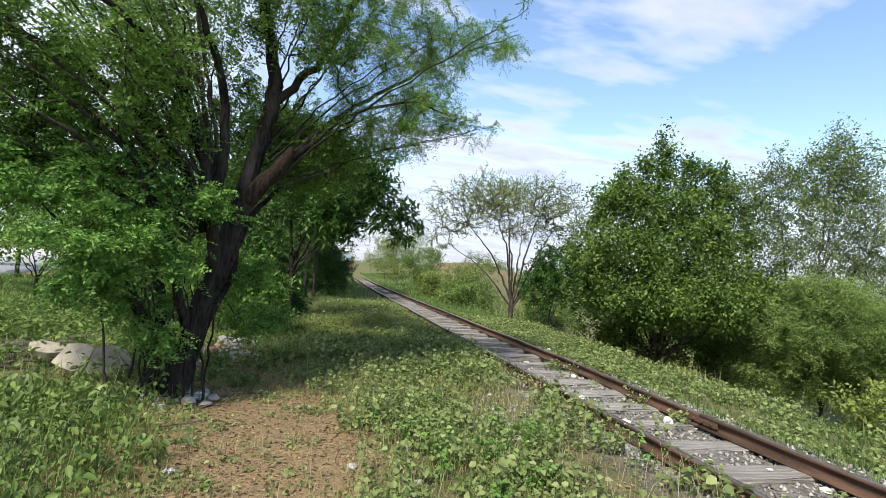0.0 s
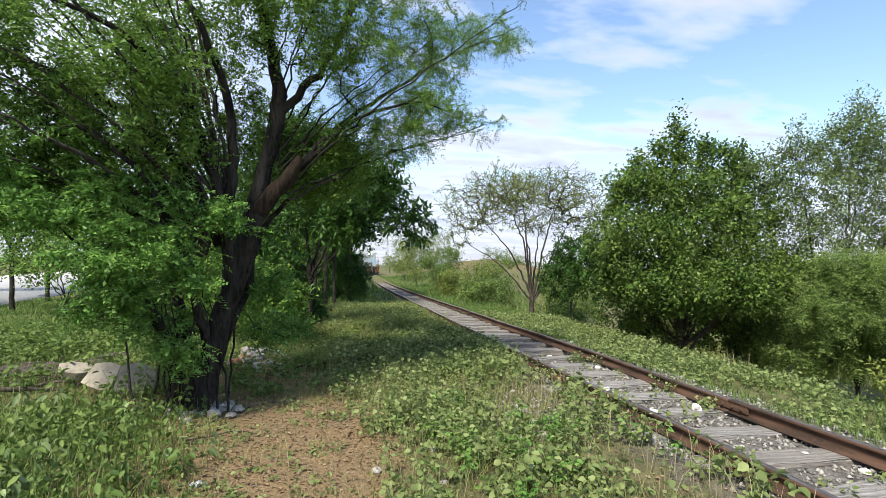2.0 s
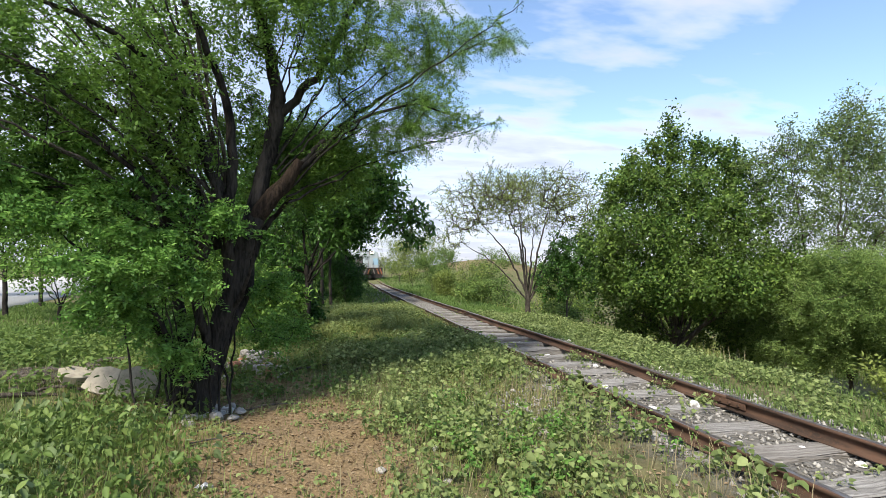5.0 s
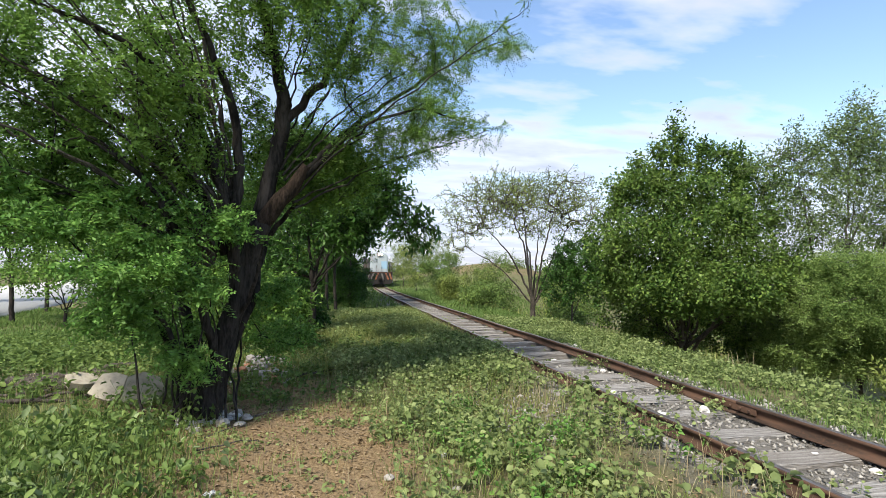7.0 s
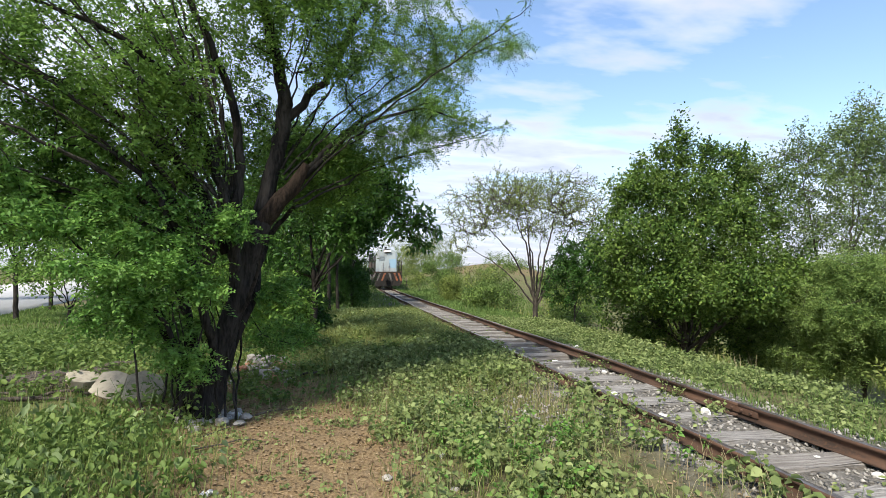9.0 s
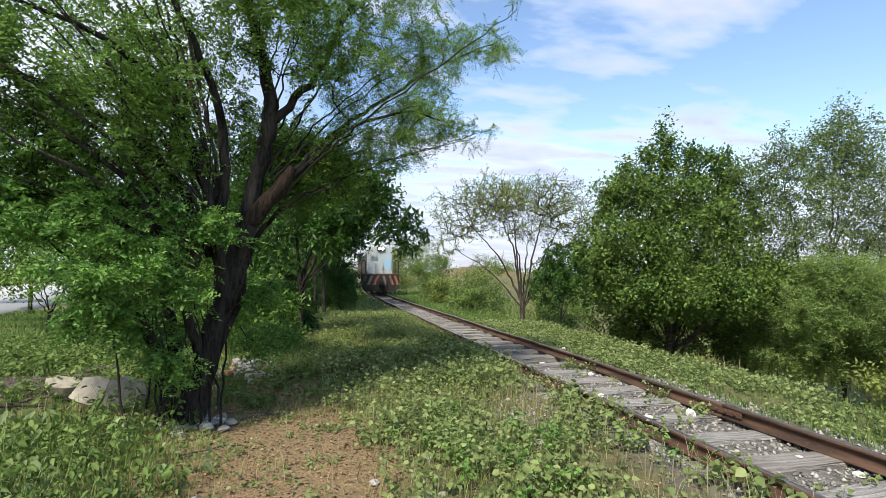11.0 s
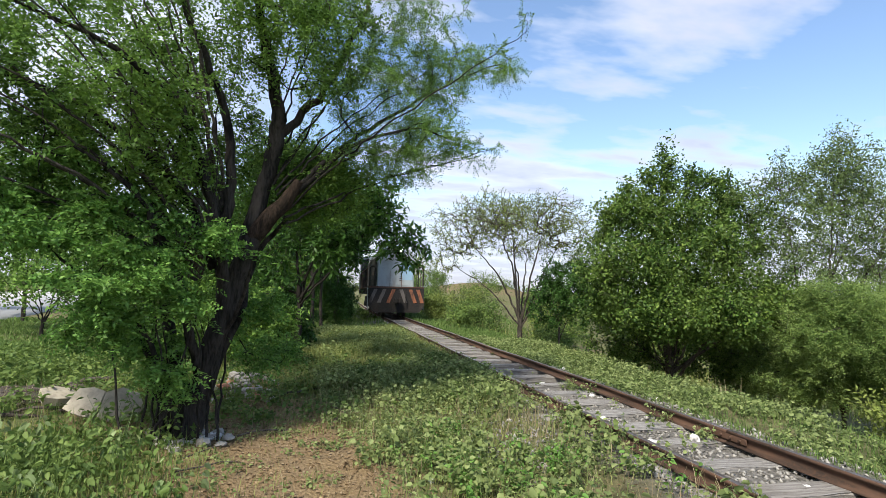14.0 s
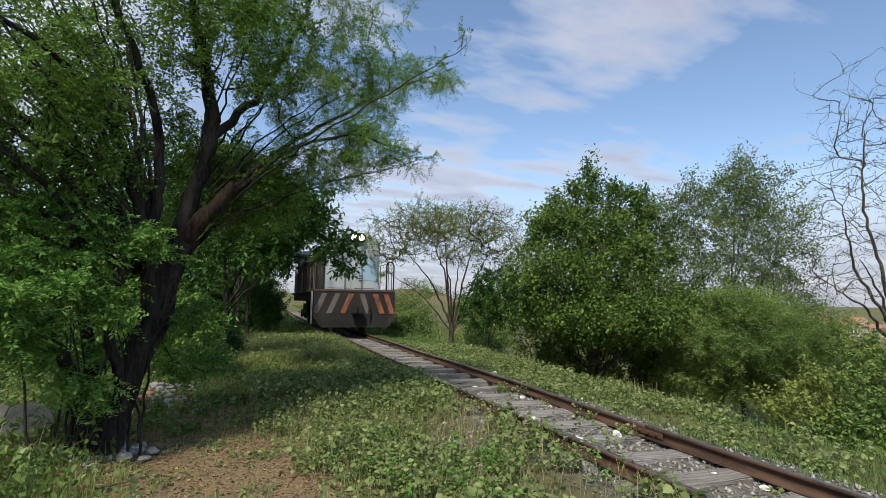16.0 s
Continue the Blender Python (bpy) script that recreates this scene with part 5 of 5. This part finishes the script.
def ground_cover():
    rng = np.random.default_rng(900)
    strip = lambda x, y: (1 - bare(x, y)) * smooth(0.5, 1.2, np.sqrt(inside(x, y, 1.95, 4.9, 0.5, 0.75))) * np.clip(patchy(x, y, 1.3) + 0.05, 0, 1)
    # leafy weeds between the soil and the near rail
    x, y = clear(*clumps(rng, 900, 6, 0.10, 0.2, 2.8, 2.2, 9.5, strip))
    weeds("leafy_weeds", rng, x, y, 0.25, 0.052, 8, LEAF_WEED, "low leafy weeds with pale green leaves beside the track", 0.85)
    x, y = clear(*clumps(rng, 1000, 5, 0.12, 0.2, 2.8, 2.2, 9.5, strip))
    weeds("small_weeds", rng, x, y, 0.12, 0.032, 9, LEAF_WEED, "small-leaved weeds beside the track", 0.7)
    x, y = clumps(rng, 240, 5, 0.10, -4.6, -0.9, 3.0, 6.6, lambda x, y: (1 - bare(x, y)) * patchy(x, y, 1.1) * off_slabs(x, y))
    weeds("tall_weeds", rng, x, y, 0.36, 0.062, 10, LEAF_SHADE, "knee-high grey-green weeds with broad leaves", 0.55, 0.14, 0.6)
    x, y = clumps(rng, 40, 3, 0.14, -3.3, -1.0, 3.1, 5.3, lambda x, y: (1 - bare(x, y)) * patchy(x + 1, y, 1.2))
    weeds("broad_leaved_weeds", rng, x, y, 0.42, 0.080, 10, LEAF_BROAD, "tall weeds with large drooping grey-green leaves", 0.52, 0.16, 0.9)
    x, y = clumps(rng, 420, 5, 0.22, -8.0, -1.9, 7.4, 15.0, lambda x, y: patchy(x, y, 0.7) * smooth(0.8, 1.2, np.sqrt(inside(x, y, -4.0, 8.7, 1.4, 0.7))))
    weeds("lawn_weeds", rng, x, y, 0.34, 0.085, 11, LEAF_SHADE, "leafy green plants on the grass behind the tree", 0.6, 0.18)
    x, y = clumps(rng, 34, 9, 0.12, 5.9, 7.0, 4.2, 8.5, lambda x, y: patchy(x, y, 1.1))
    grass_mesh("dry_verge_stalks", rng, x, y, 0.34, 0.007, DRY, "tall dry stalks at the edge of the bank", 0.5)
    x, y = clumps(rng, 60, 4, 0.10, 0.7, 2.5, 3.0, 5.5, strip)
    weeds("bright_weeds", rng, x, y, 0.24, 0.045, 12, LEAF_LOW, "bright fresh green weeds beside the track", 0.6)
    x, y = clumps(rng, 800, 5, 0.12, -2.2, 2.6, 6.3, 10.5, lambda x, y: (1 - 0.9 * bare(x, y)) * patchy(x, y, 1.2))
    weeds("shaded_weeds", rng, *clear(x, y, 0.85), 0.18, 0.06, 9, LEAF_SHADE, "green leafy weeds in the shade of the tree")
    x, y = clear(*clumps(rng, 1100, 5, 0.10, 4.2, 6.4, 3.0, 14.0, lambda x, y: patchy(x, y, 1.2)))
    weeds("verge_weeds", rng, x, y, 0.17, 0.05, 9, LEAF_WEED, "green weeds on the far verge of the track", 0.7)
    x, y = clumps(rng, 60, 4, 0.15, 5.5, 7.0, 3.8, 8.5, lambda x, y: patchy(x, y, 0.8))
    weeds("tall_verge_weeds", rng, x, y, 0.65, 0.045, 16, LEAF_PALE, "tall dry weeds at the edge of the bank", 0.5, 0.25)
    x, y = scatter(rng, 520, 2.4, 4.3, 2.4, 16.0, lambda x, y: (1 - off_track(x, y, 0.45, 0.6)) * 0.18 + 0.7 * smooth(0.40, 0.46, np.abs(x - track_x(y))) * (np.abs(x - track_x(y)) < 0.72) * patchy(x, y, 2.0) * (np.abs(np.abs(x - track_x(y)) - 0.53) > 0.05))
    weeds("track_weeds", rng, x, y, 0.13, 0.045, 8, LEAF_WEED, "small weeds growing between rail and sleepers")
    x, y = clumps(rng, 60, 8, 0.08, 2.45, 2.76, 2.4, 9.0, lambda x, y: patchy(x, y, 1.0))
    weeds("rail_side_weeds", rng, *clear(x, y, 0.60), 0.22, 0.06, 9, LEAF_WEED, "leafy weeds leaning over the near rail", 0.85)
    x, y = clumps(rng, 7, 9, 0.08, 3.72, 3.98, 3.6, 9.0, lambda x, y: np.ones_like(x))
    weeds("joint_weeds", rng, x[np.abs(x - track_x(y) - 0.53) > 0.05], y[np.abs(x - track_x(y) - 0.53) > 0.05], 0.16, 0.04, 8, LEAF_WEED, "weeds growing round the rail joint", 0.7)
    x, y = clumps(rng, 260, 5, 0.10, -1.6, 1.1, 2.4, 7.0, lambda x, y: bare(x, y) * patchy(x, y, 2.0))
    weeds("sprouts", rng, x, y, 0.07, 0.035, 6, LEAF_WEED, "small sprouts on the bare soil")
    # grass
    x, y = scatter(rng, 70000, -5.0, 3.0, 2.0, 9.0, lambda x, y: (1 - 0.95 * bare(x, y)) * off_track(x, y, 0.62, 0.75) * patchy(x, y, 1.7))
    grass_mesh("near_grass", rng, x, y, 0.12, 0.006, GRASS, "thin green and straw-coloured grass", 0.8)
    x, y = scatter(rng, 12000, -5.0, -1.0, 3.0, 7.5, lambda x, y: (1 - bare(x, y)) * patchy(x + 2, y, 1.4) * off_slabs(x, y))
    grass_mesh("lush_grass", rng, x, y, 0.24, 0.008, LAWN, "lush green grass among tall weeds", 0.6)
    x, y = scatter(rng, 16000, -5.0, 2.8, 2.0, 9.0, lambda x, y: (1 - 0.8 * bare(x, y)) * off_track(x, y, 0.62, 0.75) * patchy(x + 5, y, 1.2))
    grass_mesh("dry_stalks", rng, x, y, 0.24, 0.004, DRY, "thin dry stalks among the weeds", 0.7)
    x, y = scatter(rng, 100000, -3.0, 3.2, 8.0, 20.0, lambda x, y: off_track(x, y, 0.62, 0.95) * (1 - bare(x, y)) * np.clip(patchy(x, y, 0.9) + 0.3, 0, 1))
    grass_mesh("mound_grass", rng, x, y, 0.20, 0.010, GRASS, "rough yellow-green grass on a low mound", 0.7)
    x, y = clear(*clumps(rng, 700, 6, 0.2, -2.5, 3.0, 9.0, 18.0, lambda x, y: patchy(x, y, 0.9)), 0.85)
    weeds("mound_weeds", rng, x, y, 0.26, 0.06, 8, LEAF_WEED, "pale weeds on the grassy mound", 0.5)
    x, y = scatter(rng, 50000, 4.0, 6.6, 2.5, 20.0, lambda x, y: off_track(x, y, 0.66, 0.8) * np.clip(patchy(x, y, 1.1) + 0.2, 0, 1))
    grass_mesh("verge_grass", rng, x, y, 0.11, 0.007, LAWN, "green verge grass beside the track", 0.9)
    x, y = scatter(rng, 90000, -16, -2.5, 8.0, 32.0, lambda x, y: np.clip(patchy(x, y, 0.6) + 0.3, 0, 1) * smooth(0.8, 1.2, np.sqrt(inside(x, y, -4.0, 8.7, 1.5, 0.9))))
    grass_mesh("lawn_grass", rng, x, y, 0.13, 0.024, LAWN, "bright open grass between tree and road", 0.9)
    x, y = scatter(rng, 60000, -1.0, 14.0, 18.0, 70.0, lambda x, y: off_track(x, y, 0.7, 1.0) * np.clip(patchy(x, y, 0.5) + 0.3, 0, 1))
    grass_mesh("far_grass", rng, x, y, 0.20, 0.030, LAWN, "rough grass along the far track", 0.9)
    x, y = scatter(rng, 30000, 6.5, 34.0, 1.0, 24.0, lambda x, y: np.clip(patchy(x, y, 0.5) + 0.3, 0, 1) * ((x > 15) | (y < 6.0) | (y > 13.5)))
    grass_mesh("slope_grass", rng, x, y, 0.40, 0.030, GRASS, "rough grass on the slope to the valley", 0.6)
    # dry leaves and twigs on the soil
    x, y = scatter(rng, 22000, -3.0, 2.6, 2.2, 8.5, lambda x, y: 0.2 + 0.7 * bare(x, y))
    n = len(x)
    P = np.stack([x, y, ground_z(x, y) + 0.008], 1)
    a = rng.uniform(0, 6.283, n)
    D = np.stack([np.cos(a), np.sin(a), rng.normal(size=n) * 0.2], 1)
    L = rng.uniform(0.015, 0.045, n)
    V, F = round_leaves(P, D, L, L * 0.5, rng, 1.6, 0.2)
    tagged(np_part("dry_leaves", V, F, LITTER), "dry brown leaves strewn on bare soil", "leaf litter", kind="stuff")


ground_cover()


def gravel():
    rng = np.random.default_rng(950)
    x, y = scatter(rng, 26000, 1.5, 4.75, 1.8, 22.0, lambda x, y: np.where(np.abs(x - track_x(y)) < 0.8, 0.9 - 0.6 * smooth(6.5, 8, y) * smooth(17, 14, y), np.where(x < 3, (0.3 * patchy(x, y, 2.0) + 0.7 * smooth(1.3, 0.7, np.sqrt(inside(x, y, 1.95, 4.9, 0.6, 0.8)))) * smooth(7.5, 5.0, y), 0.5)))
    n = len(x)
    s = rng.uniform(0.008, 0.024, n) * np.where(rng.uniform(0, 1, n) > 0.94, 1.5, 1)
    base = np.array([(1, 0, 0), (-1, 0, 0), (0, 1, 0), (0, -1, 0), (0, 0, 0.8), (0, 0, -0.8)], float)
    V = base[None] * s[:, None, None] * rng.uniform(0.6, 1.3, (n, 6, 1))
    a = rng.uniform(0, 6.283, n)
    c, sn = np.cos(a)[:, None], np.sin(a)[:, None]
    V = np.stack([V[..., 0] * c - V[..., 1] * sn, V[..., 0] * sn + V[..., 1] * c, V[..., 2]], -1) + rng.normal(size=V.shape) * s[:, None, None] * 0.25
    V = V + np.stack([x, y, ground_z(x, y) + s * 0.35], 1)[:, None, :]
    tri = np.array([(0, 2, 4), (2, 1, 4), (1, 3, 4), (3, 0, 4), (2, 0, 5), (1, 2, 5), (3, 1, 5), (0, 3, 5)])
    F = (np.arange(n)[:, None, None] * 6 + tri[None]).reshape(-1, 3)
    tagged(np_part("gravel", V.reshape(-1, 3), F, BALLAST), "grey and pale track ballast stones", "gravel", kind="stuff")


gravel()

# ---- the locomotive ----
def build_loco():
    loco = thing("diesel_locomotive", None, "pale grey-blue hood locomotive with a orange-striped dark front and lit headlamps", "locomotive")
    P = lambda name, bm, mat, label="", parent=loco, smooth=False: part(name, bm, mat, parent, label, smooth)
    # frame, running board and buffer beam
    b = box(bmesh.new(), -1.30, 1.30, 0.35, 13.3, 1.18, 1.52, 0.02)
    P("underframe", b, PAINT_DARK)
    P("running_board", box(bmesh.new(), -1.42, 1.42, -0.02, 13.6, 1.52, 1.60, 0.012), PAINT_BROWN, "dull red-brown running board")
    # long hood with a rounded roof
    n = 14
    prof = [(-0.97, 1.60), (-0.97, 3.28)] + [(-0.97 * math.cos(math.pi * i / n), 3.28 + 0.46 * math.sin(math.pi * i / n)) for i in range(1, n)] + [(0.97, 3.28), (0.97, 1.60)]
    b = bmesh.new()
    rows = []
    for y, s in ((0.62, 0.94), (0.66, 0.985), (0.76, 1.0), (9.4, 1.0)):
        rows.append([b.verts.new((x * s, y, 1.60 + (z - 1.60) * (0.98 if s < 0.95 else s))) for x, z in prof])
    for r0, r1 in zip(rows, rows[1:]):
        for i in range(len(prof) - 1):
            b.faces.new((r0[i], r0[i + 1], r1[i + 1], r1[i]))
    b.faces.new(rows[0][::-1])
    b.faces.new(rows[-1])
    bmesh.ops.recalc_face_normals(b, faces=b.faces)
    P("hood", b, PAINT_GREY, "pale grey-blue hood with a rounded roof")
    # door panels of the hood's end and sides
    P("nose_panel", box(bmesh.new(), -0.84, -0.10, 0.600, 0.625, 1.66, 2.50, 0.01), PAINT_GREY, "dirty pale nose panel")
    P("nose_door", box(bmesh.new(), 0.02, 0.78, 0.595, 0.625, 1.66, 3.05, 0.012), PAINT_GREY)
    P("blue_band", box(bmesh.new(), 0.24, 0.88, 0.585, 0.600, 1.95, 2.75, 0.004), PAINT_BLUE, "faded blue painted band")
    b = bmesh.new()
    for i in range(3):
        box(b, 0.20, 0.34, 0.580, 0.592, 1.92 + 0.085 * i, 1.96 + 0.085 * i)
    P("number_plate", b, PAINT_DARK, "small dark plate of unreadable marks")
    b = bmesh.new()
    for i in range(6):
        box(b, -0.70, -0.14, 0.588, 0.60, 2.62 + i * 0.07, 2.655 + i * 0.07)
    P("grille", b, PAINT_GREY)
    for i in range(9):
        y0 = 1.0 + i * 0.93
        for sx in (-1, 1):
            d = P("side_door", box(bmesh.new(), sx * 0.985 - 0.015, sx * 0.985 + 0.015, y0, y0 + 0.86, 1.68, 3.05, 0.008), PAINT_SIDE)
            part("latch", box(bmesh.new(), sx * 1.01 - 0.012, sx * 1.01 + 0.012, y0 + 0.70, y0 + 0.74, 2.25, 2.40, 0.003), STEEL, d)
    # dark sheets over the pale hood sides stand in for their shade
    for sx in (-1, 1):
        P("hood_side", box(bmesh.new(), sx * 0.974 - 0.006, sx * 0.974 + 0.006, 0.85, 9.38, 1.61, 3.16, 0.002), PAINT_SIDE)
    # headlamps in a housing, horn and exhaust on the roof
    h = P("headlamp_housing", box(bmesh.new(), -0.20, 0.40, 0.48, 0.70, 3.32, 3.66, 0.05), PAINT_DARK, "dark twin headlamp housing")
    for sx in (-1, 1):
        b = bmesh.new()
        bmesh.ops.create_uvsphere(b, u_segments=14, v_segments=8, radius=0.095, matrix=Matrix.Translation((0.10 + sx * 0.135, 0.465, 3.49)) @ Matrix.Diagonal((1, 0.35, 1, 1)))
        part("headlamp", b, LAMP_ON, h, "lit round headlamp", True)
        b = bmesh.new()
        bmesh.ops.create_cone(b, cap_ends=False, segments=18, radius1=0.125, radius2=0.110, depth=0.05, matrix=Matrix.Translation((0.10 + sx * 0.135, 0.450, 3.49)) @ Euler((radians(90), 0, 0)).to_matrix().to_4x4())
        part("lamp_ring", b, STEEL, h)
    P("exhaust", rod(box(bmesh.new(), -0.17, 0.17, 1.4, 1.9, 3.52, 3.72, 0.03), (0, 1.65, 3.6), (0, 1.65, 3.92), 0.12, 12), PAINT_DARK)
    b = bmesh.new()
    for sx in (-0.07, 0.07):
        rod(b, (sx, 0.85, 3.70), (sx, 1.15, 3.70), 0.06, 10, 0.02)
    P("horn", box(b, -0.1, 0.1, 1.0, 1.06, 3.55, 3.68), PAINT_DARK)
    for i in range(3):
        P("roof_fan", rod(bmesh.new(), (0, 4 + i * 1.5, 3.58), (0, 4 + i * 1.5, 3.68), 0.5, 20), PAINT_DARK)
    # cab with side windows and a visor
    cab = P("cab", box(bmesh.new(), -1.36, 1.36, 9.4, 12.2, 1.60, 3.55, 0.05), PAINT_SIDE, "driver's cab with a pale roof, its grey darkened for shade")
    b = bmesh.new()
    rows = []
    for y in (9.25, 12.35):
        rows.append([b.verts.new((x, y, z)) for x, z in ((-1.48, 3.50), (-1.2, 3.68), (-0.6, 3.80), (0, 3.84), (0.6, 3.80), (1.2, 3.68), (1.48, 3.50), (1.46, 3.46), (0, 3.74), (-1.46, 3.46))])
    for i in range(10):
        b.faces.new((rows[0][i], rows[0][(i + 1) % 10], rows[1][(i + 1) % 10], rows[1][i]))
    b.faces.new(rows[0]), b.faces.new(rows[1][::-1])
    bmesh.ops.recalc_face_normals(b, faces=b.faces)
    part("cab_roof", b, PAINT_GREY, cab)
    for sx in (-1, 1):
        for y0 in (9.7, 10.9):
            part("window", box(bmesh.new(), sx * 1.36 - 0.012, sx * 1.36 + 0.012, y0, y0 + 0.95, 2.55, 3.25, 0.01), GLASS, cab)
        part("front_window", box(bmesh.new(), sx * 1.16 - 0.15, sx * 1.16 + 0.15, 9.385, 9.41, 2.6, 3.3, 0.01), GLASS, cab)
        part("visor", box(bmesh.new(), sx * 1.58 - 0.22, sx * 1.58 + 0.22, 9.7, 11.9, 3.30, 3.33, 0.008), PAINT_GREY, cab)
    P("short_hood", box(bmesh.new(), -0.9, 0.9, 12.2, 13.3, 1.60, 2.8, 0.06), PAINT_GREY)
    # handrails; the white side rails take dark steel in place of shade
    rail = lambda pts, mat=STEEL, r=0.016: P("handrail", bar(pts, r), mat)
    for sx in (-1, 1):
        rail([(sx * 1.36, 0.05, 1.60), (sx * 1.36, 0.05, 2.50), (sx * 1.30, 0.05, 2.60), (sx * 1.16, 0.05, 2.60), (sx * 1.10, 0.05, 2.50), (sx * 1.10, 0.05, 1.60)], PAINT_DARK, 0.026)
        rail([(sx * 1.36, 0.9, 2.62), (sx * 1.36, 9.3, 2.62)])
        for i in range(7):
            rail([(sx * 1.36, 0.9 + i * 1.4, 1.60), (sx * 1.36, 0.9 + i * 1.4, 2.62)])
        rail([(sx * 1.36, 0.35, 1.60), (sx * 1.36, 0.35, 2.9), (sx * 1.05, 0.45, 2.95)])
        rail([(sx * 0.30, 0.55, 1.60), (sx * 0.30, 0.55, 2.4)], STEEL, 0.014)
        st = P("steps", box(bmesh.new(), sx * 1.33 - 0.10, sx * 1.33 + 0.10, 0.30, 0.70, 0.42, 0.46, 0.005), PAINT_DARK)
        for z in (0.80, 1.18):
            part("tread", box(bmesh.new(), sx * 1.33 - 0.10, sx * 1.33 + 0.10, 0.30, 0.70, z, z + 0.035, 0.005), PAINT_DARK, st)
        part("stringer", box(bmesh.new(), sx * 1.43 - 0.012, sx * 1.43 + 0.012, 0.28, 0.72, 0.40, 1.52, 0.004), PAINT_GREY, st)
    # striped buffer beam and plough
    b = bmesh.new()
    pts = [(-1.40, 1.52), (1.40, 1.52), (1.40, 0.62), (1.15, 0.30), (-1.15, 0.30), (-1.40, 0.62)]
    f0 = [b.verts.new((x, 0.0 if z > 1 else -0.10, z)) for x, z in pts]
    f1 = [b.verts.new((x, 0.14 if z > 1 else 0.10, z)) for x, z in pts]
    b.faces.new(f0), b.faces.new(f1[::-1])
    for i in range(6):
        b.faces.new((f0[i], f1[i], f1[(i + 1) % 6], f0[(i + 1) % 6]))
    bmesh.ops.recalc_face_normals(b, faces=b.faces)
    beam = P("buffer_beam", b, PAINT_DARK, "sooty buffer beam and plough, darkened for shade")
    # greyed stripes stand for the shaded ones, orange for those in sun
    for x, lean, paint in ((-1.05, 0.30, PAINT_STRIPE), (-0.60, 0.30, PAINT_STRIPE), (-0.14, 0.30, PAINT_RED), (0.22, -0.24, PAINT_STRIPE), (0.70, -0.24, PAINT_RED), (1.08, -0.22, PAINT_RED)):
        b = bmesh.new()
        q = []
        for z in (1.46, 0.78):
            x0 = x - lean * (1.46 - z) / 0.68
            y = -0.008 - (0.10 * (1.52 - z) / 0.9)
            q.append([b.verts.new((x0 - 0.09, y, z)), b.verts.new((x0 + 0.09, y, z)), b.verts.new((x0 + 0.09, y + 0.006, z)), b.verts.new((x0 - 0.09, y + 0.006, z))])
        for i in range(4):
            b.faces.new((q[0][i], q[0][(i + 1) % 4], q[1][(i + 1) % 4], q[1][i]))
        b.faces.new(q[0]), b.faces.new(q[1][::-1])
        bmesh.ops.recalc_face_normals(b, faces=b.faces)
        part("stripe", b, paint, beam, "faded orange stripe" if paint is PAINT_RED else "white stripe dulled by grime and painted shade")
    b = bmesh.new()
    box(b, -0.16, 0.16, -0.30, 0.0, 0.78, 1.02, 0.03)
    box(b, -0.20, 0.04, -0.52, -0.28, 0.74, 1.06, 0.05)
    box(b, 0.06, 0.18, -0.46, -0.28, 0.76, 1.04, 0.03)
    P("coupler", b, PAINT_DARK, "sooty knuckle coupler")
    b = bar([(0.42, -0.06, 1.2), (0.46, -0.22, 0.95), (0.42, -0.26, 0.65)], 0.028)
    P("brake_hose", b, PAINT_DARK)
    # bogies with wheels
    wheels = []
    for y0 in (2.7, 10.6):
        bg = P("bogie", box(box(box(bmesh.new(), -0.95, -0.78, y0 - 1.75, y0 + 1.75, 0.42, 0.72, 0.04), 0.78, 0.95, y0 - 1.75, y0 + 1.75, 0.42, 0.72, 0.04), -0.8, 0.8, y0 - 0.25, y0 + 0.25, 0.45, 1.1, 0.03), PAINT_DARK)
        for dy in (-1.1, 1.1):
            b = bmesh.new()
            for sx in (-1, 1):
                rod(b, (sx * 0.50, 0, 0), (sx * 0.62, 0, 0), 0.47, 28)
                rod(b, (sx * 0.47, 0, 0), (sx * 0.50, 0, 0), 0.50, 28)
            rod(b, (-0.8, 0, 0), (0.8, 0, 0), 0.08, 12)
            for i in range(5):
                a = i * 2 * math.pi / 5
                rod(b, (0.62, 0.25 * math.cos(a), 0.25 * math.sin(a)), (0.64, 0.25 * math.cos(a), 0.25 * math.sin(a)), 0.06, 8)
            w = P("wheelset", b, STEEL)
            w.location = (0, y0 + dy, 0.47)
            wheels.append((w, y0 + dy))
            for sx in (-1, 1):
                part("axle_box", box(bmesh.new(), sx * 0.90 - 0.08, sx * 0.90 + 0.08, y0 + dy - 0.16, y0 + dy + 0.16, 0.32, 0.62, 0.03), PAINT_DARK, bg)
    P("fuel_tank", box(bmesh.new(), -1.15, 1.15, 5.2, 8.1, 0.5, 1.18, 0.12), PAINT_DARK)
    return loco, wheels


loco, loco_wheels = build_loco()


def loco_front(t):
    """How far up the line the locomotive's front is at t seconds."""
    return 17.9 + 4.09 * (16.0 - t) + 0.014 * (16.0 - t) ** 2


def motions():
    rows = []
    for i in range(0, 65):
        t = i * 0.25
        y = loco_front(t)
        yb = y + 10.6
        ya = y + 2.7
        turn = math.degrees(math.atan2(float(track_x(ya) - track_x(yb)), yb - ya))
        slope = math.degrees(math.atan2(float(track_z(yb) - track_z(ya)), yb - ya))
        rows.append((t, pose(float(track_x(ya)) + 2.7 * math.sin(radians(turn)), y, float(track_z(ya)), slope, 0, turn)))
    walk(loco, rows)
    for w, y0 in loco_wheels:
        step = 0.075
        n = int(16 / step)
        walk(w, [(min(16.0, i * step), pose(0, y0, 0.47, math.degrees((loco_front(0) - loco_front(min(16.0, i * step))) / 0.47), 0, 0)) for i in range(n + 2)])


motions()
